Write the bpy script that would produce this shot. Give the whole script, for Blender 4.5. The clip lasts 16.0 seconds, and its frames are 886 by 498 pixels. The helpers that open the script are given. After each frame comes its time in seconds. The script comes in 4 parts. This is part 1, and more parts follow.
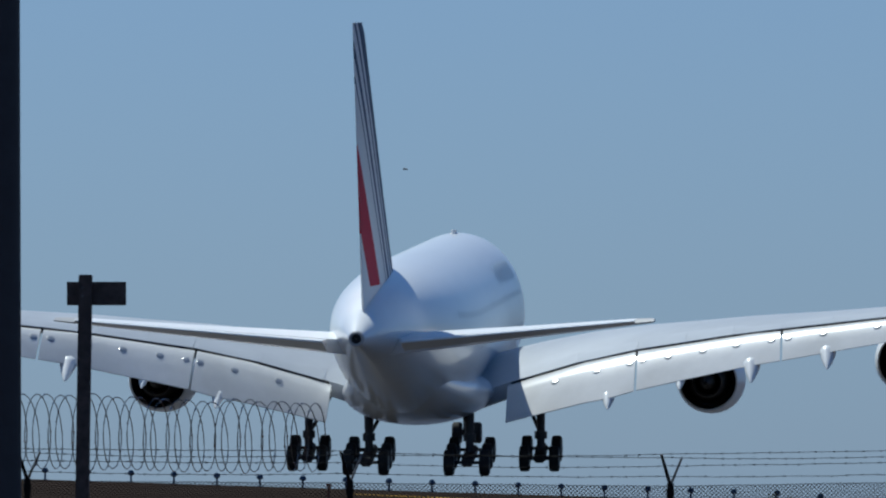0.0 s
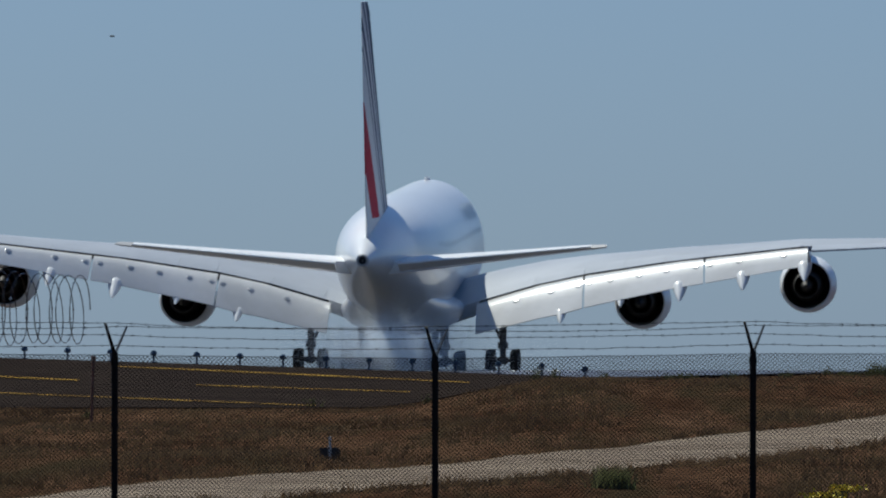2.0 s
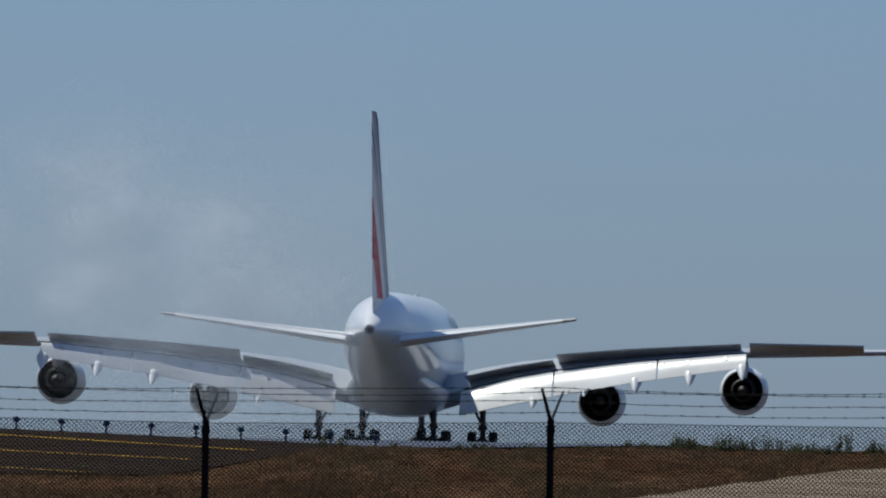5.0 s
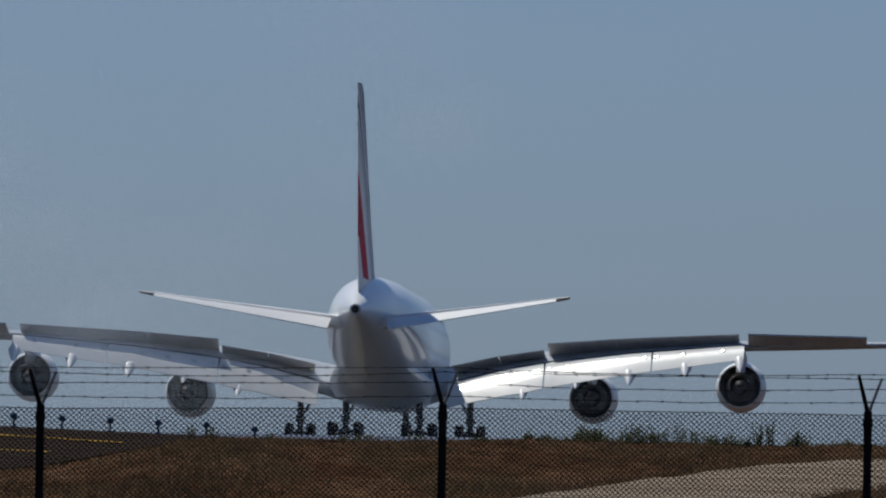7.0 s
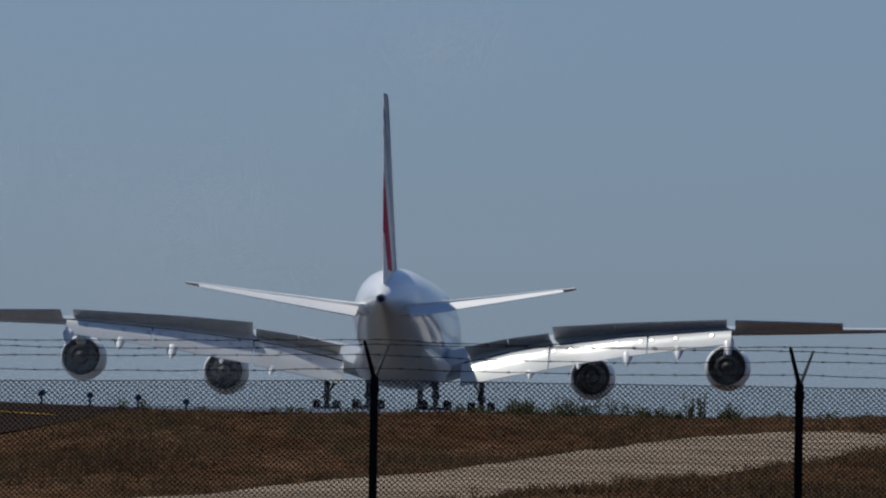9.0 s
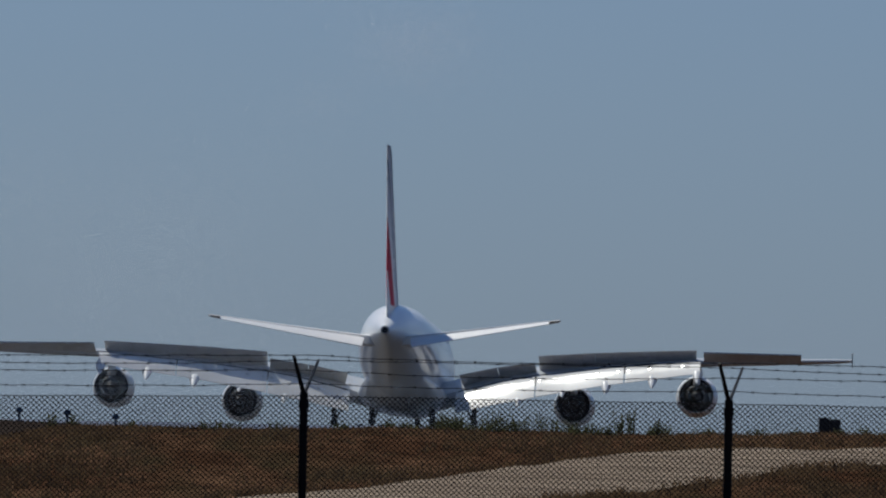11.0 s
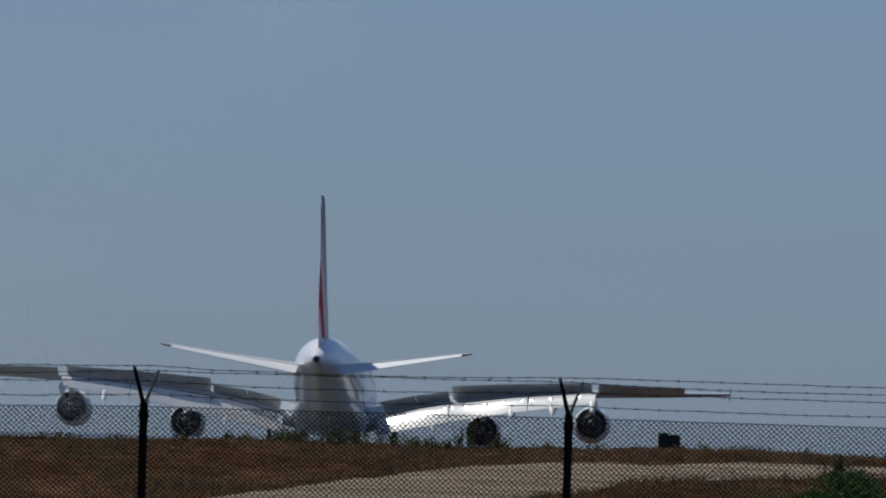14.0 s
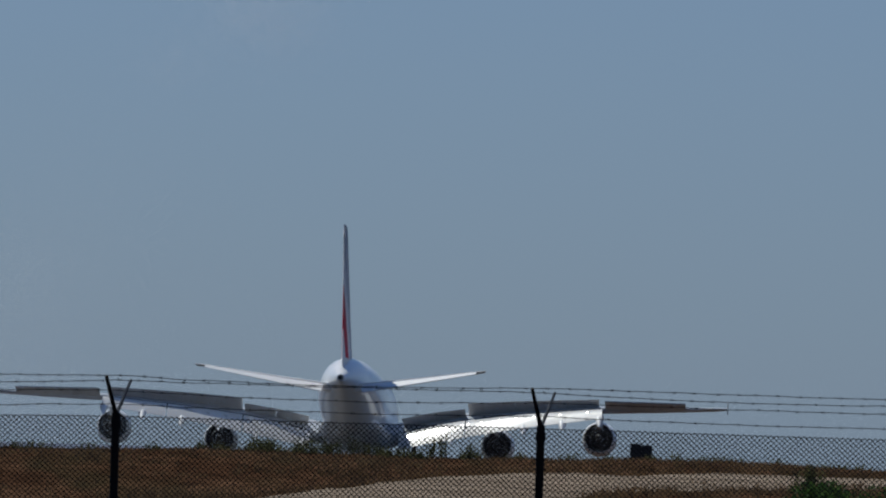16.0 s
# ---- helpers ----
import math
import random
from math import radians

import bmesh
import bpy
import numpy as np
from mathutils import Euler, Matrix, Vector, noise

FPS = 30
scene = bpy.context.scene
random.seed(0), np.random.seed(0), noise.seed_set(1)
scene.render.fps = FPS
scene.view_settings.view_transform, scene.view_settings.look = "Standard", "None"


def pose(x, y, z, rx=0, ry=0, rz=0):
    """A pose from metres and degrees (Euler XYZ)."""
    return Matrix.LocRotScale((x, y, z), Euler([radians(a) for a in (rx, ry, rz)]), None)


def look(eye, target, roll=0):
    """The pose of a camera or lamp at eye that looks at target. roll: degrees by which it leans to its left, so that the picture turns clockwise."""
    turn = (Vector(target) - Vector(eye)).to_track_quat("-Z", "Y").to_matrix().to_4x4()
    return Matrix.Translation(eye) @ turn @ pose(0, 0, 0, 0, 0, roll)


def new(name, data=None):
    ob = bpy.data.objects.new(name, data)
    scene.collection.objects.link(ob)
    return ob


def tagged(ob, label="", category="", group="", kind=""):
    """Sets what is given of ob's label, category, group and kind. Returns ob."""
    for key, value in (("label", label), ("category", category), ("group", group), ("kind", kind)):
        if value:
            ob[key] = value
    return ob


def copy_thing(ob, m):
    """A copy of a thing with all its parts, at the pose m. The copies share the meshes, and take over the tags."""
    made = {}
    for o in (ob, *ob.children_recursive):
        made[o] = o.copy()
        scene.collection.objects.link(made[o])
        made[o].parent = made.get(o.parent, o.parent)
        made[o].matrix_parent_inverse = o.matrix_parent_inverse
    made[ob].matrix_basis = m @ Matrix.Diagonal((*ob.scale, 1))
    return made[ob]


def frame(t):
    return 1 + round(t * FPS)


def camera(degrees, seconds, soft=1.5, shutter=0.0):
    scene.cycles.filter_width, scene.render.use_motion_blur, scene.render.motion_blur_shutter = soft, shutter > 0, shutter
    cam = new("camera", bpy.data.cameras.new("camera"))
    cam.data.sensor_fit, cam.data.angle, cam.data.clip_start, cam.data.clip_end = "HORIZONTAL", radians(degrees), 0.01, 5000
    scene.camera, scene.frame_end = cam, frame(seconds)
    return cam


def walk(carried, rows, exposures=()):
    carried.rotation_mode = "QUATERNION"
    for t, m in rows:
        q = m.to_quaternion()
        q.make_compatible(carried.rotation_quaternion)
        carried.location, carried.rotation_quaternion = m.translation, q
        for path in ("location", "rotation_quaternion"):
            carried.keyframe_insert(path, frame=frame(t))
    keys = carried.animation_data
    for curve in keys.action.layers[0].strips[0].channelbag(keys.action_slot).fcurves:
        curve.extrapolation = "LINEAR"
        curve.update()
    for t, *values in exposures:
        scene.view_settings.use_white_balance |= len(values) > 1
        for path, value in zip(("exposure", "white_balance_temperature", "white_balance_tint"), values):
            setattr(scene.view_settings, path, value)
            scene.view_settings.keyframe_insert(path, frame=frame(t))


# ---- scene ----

# ------------------------------------------------------------------ camera
cam = camera(4.80, 16.0, soft=2.2)
CAMERA_ROWS = [
    # seconds, forward, height, yaw, pitch, roll
    (0, 0.0, 2.10, 2.949, 1.256, 0.00), (0.5, 0.0, 2.10, 2.326, 1.082, 0.02), (1, 0.0, 2.10, 2.069, 1.063, 0.03),
    (1.5, 0.0, 2.10, 1.741, 0.791, 0.05), (2, 0.0, 2.10, 1.675, 0.565, 0.07), (2.5, 0.0, 2.10, 1.249, 0.790, 0.08),
    (3, 0.0, 2.10, 1.136, 0.734, 0.10), (3.5, 0.0, 2.10, 0.949, 1.072, 0.95), (4, 0.0, 2.10, 0.863, 1.012, 0.93),
    (4.2, 0.3, 2.10, 0.778, 1.009, 0.93), (5.2, 10.4, 2.05, 0.56, 0.94, 0.9), (6.3, 20.6, 2.00, 0.370, 0.886, 0.86),
    (6.5, 20.8, 2.00, 0.393, 0.857, 0.85), (7, 20.8, 2.00, 0.006, 0.934, 0.95), (7.5, 20.8, 2.00, -0.018, 0.906, 0.95),
    (8, 20.8, 2.00, -0.455, 0.862, 0.95), (8.5, 20.8, 2.00, 0.010, 0.872, 0.95), (9, 20.8, 2.00, -0.367, 0.790, 0.95),
    (9.2, 20.8, 2.00, -0.417, 0.847, 0.96), (11.3, 20.8, 2.00, -0.828, 0.898, 1.11), (11.5, 20.8, 2.00, -0.884, 0.913, 1.13),
    (12, 20.8, 2.00, -1.001, 0.920, 1.16), (12.5, 20.8, 2.00, -1.141, 0.931, 1.20), (13, 20.8, 2.00, -1.281, 0.903, 1.35),
    (13.5, 20.8, 2.00, -1.458, 0.869, 1.50), (14, 20.8, 2.00, -1.604, 0.970, 1.60), (14.5, 20.8, 2.00, -1.654, 1.013, 1.70),
    (15, 20.8, 2.00, -1.515, 1.142, 1.60), (15.5, 20.8, 2.00, -1.623, 0.952, 1.65), (16, 20.8, 2.00, -1.752, 1.030, 1.70),
]


def camera_pose(y, z, yaw, pitch, roll):
    a, b = radians(yaw), radians(pitch)
    way = Vector((-math.sin(a) * math.cos(b), math.cos(a) * math.cos(b), math.sin(b)))
    eye = Vector((0, y, z))
    return look(eye, eye + way * 100, roll)


walk(cam, [(r[0], camera_pose(*r[1:])) for r in CAMERA_ROWS],
     exposures=[(0, 0.06, 6030, 6.5), (0.4, 0.05, 6400, 8), (4.2, 0.04, 6450, 8.5), (6.3, -0.24, 6600, 12), (13, -0.25, 6600, 12), (16, -0.28, 6480, 11)])

# ------------------------------------------------------------------ light
SUN_TO = Vector((-0.36, 0.46, 0.80)).normalized()   # towards the sun: high, ahead and to the left
world = bpy.data.worlds.new("sky")
scene.world = world
world.use_nodes = True
wn, wl = world.node_tree.nodes, world.node_tree.links
sky = wn.new("ShaderNodeTexSky")
sky.sky_type = "NISHITA"
sky.sun_disc = False
sky.sun_elevation = math.asin(SUN_TO.z)
sky.sun_rotation = math.atan2(SUN_TO.x, SUN_TO.y)
sky.air_density, sky.dust_density, sky.ozone_density = 1.0, 0.3, 1.0
tint = wn.new("ShaderNodeMixRGB")
tint.blend_type, tint.inputs[0].default_value = "MULTIPLY", 1.0
wl.new(sky.outputs[0], tint.inputs[1])
clear = wn.new("ShaderNodeMixRGB")                  # the clean blue overhead
clear.inputs[1].default_value, clear.inputs[2].default_value = (0.425, 0.605, 1.0, 1), (0.34, 0.66, 1.0, 1)
wl.new(clear.outputs[0], tint.inputs[2])
haze = wn.new("ShaderNodeMixRGB")                   # a veil of haze over the blue, thinner overhead
high, up, thin = wn.new("ShaderNodeTexCoord"), wn.new("ShaderNodeSeparateXYZ"), wn.new("ShaderNodeMapRange")
wl.new(high.outputs["Generated"], up.inputs[0])
wl.new(up.outputs[2], thin.inputs[0])
thin.inputs[1].default_value, thin.inputs[2].default_value = 0.08, 0.60
thin.inputs[3].default_value, thin.inputs[4].default_value = 0.38, 0.03
wl.new(thin.outputs[0], haze.inputs[0])
rise = wn.new("ShaderNodeMapRange")
wl.new(up.outputs[2], rise.inputs[0])
rise.inputs[1].default_value, rise.inputs[2].default_value = 0.08, 0.60
wl.new(rise.outputs[0], clear.inputs[0])
haze.inputs[2].default_value = (2.95, 4.4, 6.6, 1)
wl.new(tint.outputs[0], haze.inputs[1])
wl.new(haze.outputs[0], wn["Background"].inputs[0])
wn["Background"].inputs[1].default_value = 0.069
sun = new("sun", bpy.data.lights.new("sun", "SUN"))
sun.data.energy, sun.data.angle, sun.data.color = 4.4, radians(0.6), (0.98, 0.985, 0.90)
sun.matrix_world = look(SUN_TO * 200, (0, 0, 0))


# ------------------------------------------------------------------ materials
def material(name, colour, rough=0.6, metal=0.0, coat=0.0, grain=0.0, scale=3.0, second=None, bump=0.0, stretch=(1, 1, 1), spec=0.5):
    m = bpy.data.materials.new(name)
    m.use_nodes = True
    n, l = m.node_tree.nodes, m.node_tree.links
    p = n["Principled BSDF"]
    p.inputs["Roughness"].default_value, p.inputs["Metallic"].default_value = rough, metal
    p.inputs["Coat Weight"].default_value = coat
    p.inputs["Coat Roughness"].default_value = 0.08
    p.inputs["Specular IOR Level"].default_value = spec
    p.inputs["Base Color"].default_value = (*colour, 1)
    if grain or second:
        co = n.new("ShaderNodeTexCoord")
        mp = n.new("ShaderNodeMapping")
        mp.inputs["Scale"].default_value = stretch
        l.new(co.outputs["Object"], mp.inputs[0])
        big, fine = n.new("ShaderNodeTexNoise"), n.new("ShaderNodeTexNoise")
        big.inputs["Scale"].default_value, fine.inputs["Scale"].default_value = scale * 0.15, scale
        big.inputs["Detail"].default_value, fine.inputs["Detail"].default_value = 5, 8
        fine.inputs["Roughness"].default_value = 0.65
        l.new(mp.outputs[0], big.inputs[0])
        l.new(mp.outputs[0], fine.inputs[0])
        ramp = n.new("ShaderNodeValToRGB")
        ramp.color_ramp.elements[0].position, ramp.color_ramp.elements[1].position = 0.38, 0.62
        ramp.color_ramp.elements[0].color = (*colour, 1)
        ramp.color_ramp.elements[1].color = (*(second or [c * 0.8 for c in colour]), 1)
        l.new(big.outputs[0], ramp.inputs[0])
        vary = n.new("ShaderNodeMapRange")
        vary.inputs[1].default_value, vary.inputs[2].default_value = 0.3, 0.7
        vary.inputs[3].default_value, vary.inputs[4].default_value = 1 - grain, 1 + grain
        l.new(fine.outputs[0], vary.inputs[0])
        mix = n.new("ShaderNodeVectorMath")
        mix.operation = "SCALE"
        l.new(ramp.outputs[0], mix.inputs[0])
        l.new(vary.outputs[0], mix.inputs["Scale"])
        l.new(mix.outputs[0], p.inputs["Base Color"])
        if bump:
            b = n.new("ShaderNodeBump")
            b.inputs["Strength"].default_value, b.inputs["Distance"].default_value = bump, 0.05
            l.new(fine.outputs[0], b.inputs["Height"])
            l.new(b.outputs[0], p.inputs["Normal"])
    return m


GRASS = material("dry_grass_soil", (0.050, 0.0255, 0.0145), 0.95, grain=0.6, scale=4, second=(0.086, 0.048, 0.028), bump=0.3, stretch=(1, 0.25, 1), spec=0.0)
# olive patches in the dry brown
n, l = GRASS.node_tree.nodes, GRASS.node_tree.links
dry = n["Principled BSDF"].inputs["Base Color"].links[0].from_socket
co, patch = n.new("ShaderNodeTexCoord"), n.new("ShaderNodeTexNoise")
patch.inputs["Scale"].default_value, patch.inputs["Detail"].default_value = 0.55, 6
spread = n.new("ShaderNodeMapping")
spread.inputs["Scale"].default_value = (2.2, 0.22, 1)
l.new(co.outputs["Object"], spread.inputs[0])
l.new(spread.outputs[0], patch.inputs[0])
amount, olive = n.new("ShaderNodeMapRange"), n.new("ShaderNodeMixRGB")
amount.inputs[1].default_value, amount.inputs[2].default_value, amount.inputs[4].default_value = 0.50, 0.66, 0.75
l.new(patch.outputs[0], amount.inputs[0])
l.new(amount.outputs[0], olive.inputs[0])
l.new(dry, olive.inputs[1])
olive.inputs[2].default_value = (0.036, 0.029, 0.016, 1)
l.new(olive.outputs[0], n["Principled BSDF"].inputs["Base Color"])
BLADE = material("dry_grass_blade", (0.18, 0.112, 0.063), 0.8, grain=0.3, scale=2, second=(0.12, 0.080, 0.046), spec=0.05)
WEED = material("green_weed", (0.10, 0.112, 0.048), 0.7, grain=0.4, scale=6, second=(0.15, 0.14, 0.07), spec=0.1)
LEAF = material("fresh_green_leaves", (0.040, 0.095, 0.022), 0.6, grain=0.4, scale=7, second=(0.075, 0.125, 0.035), spec=0.15)
STALK = material("dark_dry_stalks", (0.085, 0.052, 0.030), 0.85, grain=0.4, scale=2, second=(0.14, 0.095, 0.055), spec=0.02)
for leafy in (BLADE, WEED, STALK, LEAF):
    # thin leaves let half of the light through
    n, l = leafy.node_tree.nodes, leafy.node_tree.links
    tr, mx = n.new("ShaderNodeBsdfTranslucent"), n.new("ShaderNodeMixShader")
    l.new(n["Principled BSDF"].inputs["Base Color"].links[0].from_socket, tr.inputs[0])
    mx.inputs[0].default_value = 0.5
    l.new(n["Principled BSDF"].outputs[0], mx.inputs[1])
    l.new(tr.outputs[0], mx.inputs[2])
    l.new(mx.outputs[0], n["Material Output"].inputs[0])
DIRT = material("pale_dirt", (0.265, 0.208, 0.157), 0.95, grain=0.4, scale=8, second=(0.155, 0.118, 0.088), stretch=(0.16, 1.3, 1), bump=0.4, spec=0.02)
ASPHALT = material("asphalt", (0.028, 0.021, 0.0185), 0.9, grain=0.25, scale=6, second=(0.038, 0.029, 0.0245), bump=0.2, spec=0.0)
RUNWAY = material("runway_concrete", (0.040, 0.035, 0.031), 0.35, grain=0.2, scale=0.4, second=(0.055, 0.047, 0.042))
YELLOW = material("yellow_line_paint", (0.46, 0.28, 0.065), 0.8, grain=0.7, scale=9, second=(0.15, 0.09, 0.035), spec=0.0)
SEA = material("hazy_sea", (0.15, 0.215, 0.30), 0.25, grain=0.05, scale=0.05)
BLACK = material("black_coated_steel", (0.006, 0.006, 0.007), 0.6, grain=0.3, scale=30, second=(0.012, 0.010, 0.009), spec=0.08)
GALV = material("weathered_galvanised_steel", (0.12, 0.12, 0.12), 0.5, metal=0.6, grain=0.3, scale=25)
LINK = material("chain_link_wire", (0.030, 0.028, 0.026), 0.7, spec=0.2, grain=0.3, scale=3)
RAZOR = material("dark_razor_wire", (0.085, 0.085, 0.09), 0.35, metal=0.7, grain=0.3, scale=20)
SHINY = material("bright_blade_steel", (0.72, 0.72, 0.73), 0.22, metal=1.0)
RUSTY = material("brown_rusty_steel", (0.15, 0.055, 0.035), 0.7, grain=0.4, scale=14, second=(0.19, 0.080, 0.050))
POSTM = material("brown_grey_weathered_steel", (0.048, 0.040, 0.037), 0.7, grain=0.4, scale=14, second=(0.07, 0.056, 0.048))
COLUMN = material("dark_grey_painted_steel", (0.022, 0.026, 0.034), 0.6, grain=0.2, scale=5)
WHITE = material("white_aircraft_paint", (0.88, 0.875, 0.86), 0.32, coat=0.05, spec=0.2, grain=0.02, scale=0.6, second=(0.82, 0.82, 0.815))
FLAPW = material("white_flap_paint", (0.65, 0.64, 0.62), 0.15, spec=0.42, grain=0.03, scale=1.3, second=(0.76, 0.75, 0.735), bump=0.05)
WINGG = material("light_grey_wing_paint", (0.44, 0.46, 0.49), 0.4, spec=0.3, grain=0.04, scale=0.7, second=(0.37, 0.39, 0.42))
SPOIL = material("grey_spoiler_underside", (0.62, 0.60, 0.575), 0.6, grain=0.15, scale=2, second=(0.52, 0.50, 0.48))
DOME = material("bare_metal_cover", (0.56, 0.56, 0.55), 0.28, metal=0.55, grain=0.05, scale=4)
DARK = material("gap_shade_black", (0.015, 0.015, 0.017), 0.8)
TYRE = material("tyre_rubber", (0.015, 0.015, 0.016), 0.85, grain=0.3, scale=6)
STEEL = material("grey_gear_steel", (0.05, 0.05, 0.055), 0.45, metal=0.5, grain=0.2, scale=5)
NOZZLE = material("sooty_exhaust_metal", (0.035, 0.032, 0.03), 0.6, metal=0.3, grain=0.3, scale=3)
INNER = material("duct_shade_black", (0.03, 0.03, 0.033), 0.8)
BLUE = material("pale_blue_paint", (0.72, 0.79, 0.81), 0.35, coat=0.4)
GREYT = material("grey_metal_and_tip_shade", (0.40, 0.39, 0.38), 0.5, metal=0.2)
LAMPB = material("blue_grey_lamp_body", (0.045, 0.085, 0.15), 0.4, grain=0.2, scale=20)
BOXM = material("black_plastic_box", (0.014, 0.014, 0.016), 0.5, grain=0.2, scale=9)
STAKE = material("white_weathered_stake", (0.5, 0.5, 0.48), 0.8, grain=0.2, scale=9)
FEATHER = material("dark_feathers", (0.05, 0.045, 0.04), 0.8)
PANE = material("grey_window_pane", (0.62, 0.64, 0.66), 0.2)
GLASS = material("lamp_glass", (0.03, 0.06, 0.10), 0.25, spec=0.3)
YELLOWF = material("yellow_petals", (0.72, 0.56, 0.04), 0.7)


BODYP = material("glossy_white_fuselage_paint", (0.84, 0.835, 0.82), 0.35, coat=0.6, spec=0.35, grain=0.03, scale=0.5, second=(0.76, 0.755, 0.74), stretch=(1, 0.25, 1))


def fin_material():
    """White fin with thin slate-blue bands along its height and one red band low at its back."""
    m = material("striped_fin_paint", (0.8, 0.8, 0.8), 0.6, spec=0.12)
    n, l = m.node_tree.nodes, m.node_tree.links
    co, sp = n.new("ShaderNodeTexCoord"), n.new("ShaderNodeSeparateXYZ")
    l.new(co.outputs["Object"], sp.inputs[0])

    def calc(op, a, b):
        k = n.new("ShaderNodeMath")
        k.operation = op
        for s, v in zip(k.inputs, (a, b)):
            if isinstance(v, (int, float)):
                s.default_value = v
            else:
                l.new(v, s)
        return k.outputs[0]

    # metres behind the leading edge
    le = calc("ADD", calc("MULTIPLY", calc("SUBTRACT", sp.outputs[2], 11.0), -1.12), -15.0)
    w = calc("SUBTRACT", le, sp.outputs[1])
    ramp = n.new("ShaderNodeValToRGB")
    ramp.color_ramp.interpolation = "CONSTANT"
    e = ramp.color_ramp.elements
    white, slate, red = (0.8, 0.8, 0.8, 1), (0.06, 0.085, 0.14, 1), (0.50, 0.015, 0.045, 1)
    e[0].position, e[0].color = 0.0, slate
    e[1].position, e[1].color = 3.6 / 15, white
    for at, c in ((4.2, slate), (4.7, white), (5.6, slate), (6.3, white), (7.0, slate), (7.3, white), (9.7, red), (13.2, white)):
        k = e.new(at / 15)
        k.color = c
    l.new(calc("MULTIPLY", w, 1 / 15.0), ramp.inputs[0])
    # plain white foot
    foot = n.new("ShaderNodeMixRGB")
    l.new(calc("LESS_THAN", sp.outputs[2], 10.7), foot.inputs[0])
    l.new(ramp.outputs[0], foot.inputs[1])
    foot.inputs[2].default_value = white
    l.new(foot.outputs[0], n["Principled BSDF"].inputs["Base Color"])
    return m


FIN = fin_material()


def smoke_material(name, colour):
    m = bpy.data.materials.new(name)
    m.use_nodes = True
    n, l = m.node_tree.nodes, m.node_tree.links
    n.remove(n["Principled BSDF"])
    d, t, mixed = n.new("ShaderNodeBsdfDiffuse"), n.new("ShaderNodeBsdfTranslucent"), n.new("ShaderNodeMixShader")
    d.inputs[0].default_value = t.inputs[0].default_value = (*colour, 1)
    l.new(d.outputs[0], mixed.inputs[1])
    l.new(t.outputs[0], mixed.inputs[2])
    l.new(mixed.outputs[0], n["Material Output"].inputs[0])
    return m


SMOKE = smoke_material("tyre_smoke", (0.82, 0.88, 0.94))
HAZE = smoke_material("thin_blue_haze", (0.62, 0.76, 0.94))


# ------------------------------------------------------------------ mesh helpers
def mesh_of(name, bm, mat, smooth=False):
    me = bpy.data.meshes.new(name)
    bm.to_mesh(me)
    bm.free()
    me.materials.append(mat)
    if smooth:
        for p in me.polygons:
            p.use_smooth = True
        me.set_sharp_from_angle(angle=radians(38))
    return me


def part(name, bm, mat, parent=None, label="", smooth=False):
    ob = new(name, mesh_of(name, bm, mat, smooth))
    if parent:
        ob.parent = parent
    if label:
        ob["label"] = label
    return ob


def quick(name, verts, faces, mat, parent=None, smooth=False):
    me = bpy.data.meshes.new(name)
    me.from_pydata([tuple(v) for v in verts], [], faces)
    me.materials.append(mat)
    if smooth:
        for p in me.polygons:
            p.use_smooth = True
    ob = new(name, me)
    if parent:
        ob.parent = parent
    return ob


def box(bm, x0, x1, y0, y1, z0, z1, bevel=0.0):
    r = bmesh.ops.create_cube(bm, size=1)["verts"]
    for v in r:
        v.co = Vector((x0 + (v.co.x + 0.5) * (x1 - x0), y0 + (v.co.y + 0.5) * (y1 - y0), z0 + (v.co.z + 0.5) * (z1 - z0)))
    if bevel:
        es = list({e for v in r for e in v.link_edges})
        bmesh.ops.bevel(bm, geom=es, offset=bevel, segments=2, affect="EDGES")


def rod(bm, a, b, r0, r1=None, sides=8, cap=True):
    a, b = Vector(a), Vector(b)
    r1 = r0 if r1 is None else r1
    q = (b - a).to_track_quat("Z", "Y")
    rings = []
    for p, r in ((a, r0), (b, r1)):
        rings.append([bm.verts.new(p + q @ Vector((r * math.cos(2 * math.pi * k / sides), r * math.sin(2 * math.pi * k / sides), 0))) for k in range(sides)])
    for k in range(sides):
        bm.faces.new((rings[0][k], rings[0][(k + 1) % sides], rings[1][(k + 1) % sides], rings[1][k]))
    if cap:
        bm.faces.new(rings[0][::-1])
        bm.faces.new(rings[1])


def loft(bm, rings, close_ends=True, closed=True):
    rows = [[bm.verts.new(p) for p in ring] for ring in rings]
    n = len(rows[0])
    for a, b in zip(rows, rows[1:]):
        for k in range(n if closed else n - 1):
            bm.faces.new((a[k], a[(k + 1) % n], b[(k + 1) % n], b[k]))
    if close_ends and closed:
        bm.faces.new(rows[0][::-1])
        bm.faces.new(rows[-1])
    bmesh.ops.recalc_face_normals(bm, faces=bm.faces)


def lathe_y(bm, profile, sides=40, at=(0, 0, 0), close=False):
    """Turn (y, radius) pairs about an axis along y."""
    rings = [[Vector((at[0] + r * math.cos(2 * math.pi * k / sides), at[1] + y, at[2] + r * math.sin(2 * math.pi * k / sides))) for k in range(sides)] for y, r in profile]
    loft(bm, rings, close_ends=close)


def lathe_x(bm, profile, sides=24, at=(0, 0, 0)):
    rings = [[Vector((at[0] + x, at[1] + r * math.cos(2 * math.pi * k / sides), at[2] + r * math.sin(2 * math.pi * k / sides))) for k in range(sides)] for x, r in profile]
    loft(bm, rings)


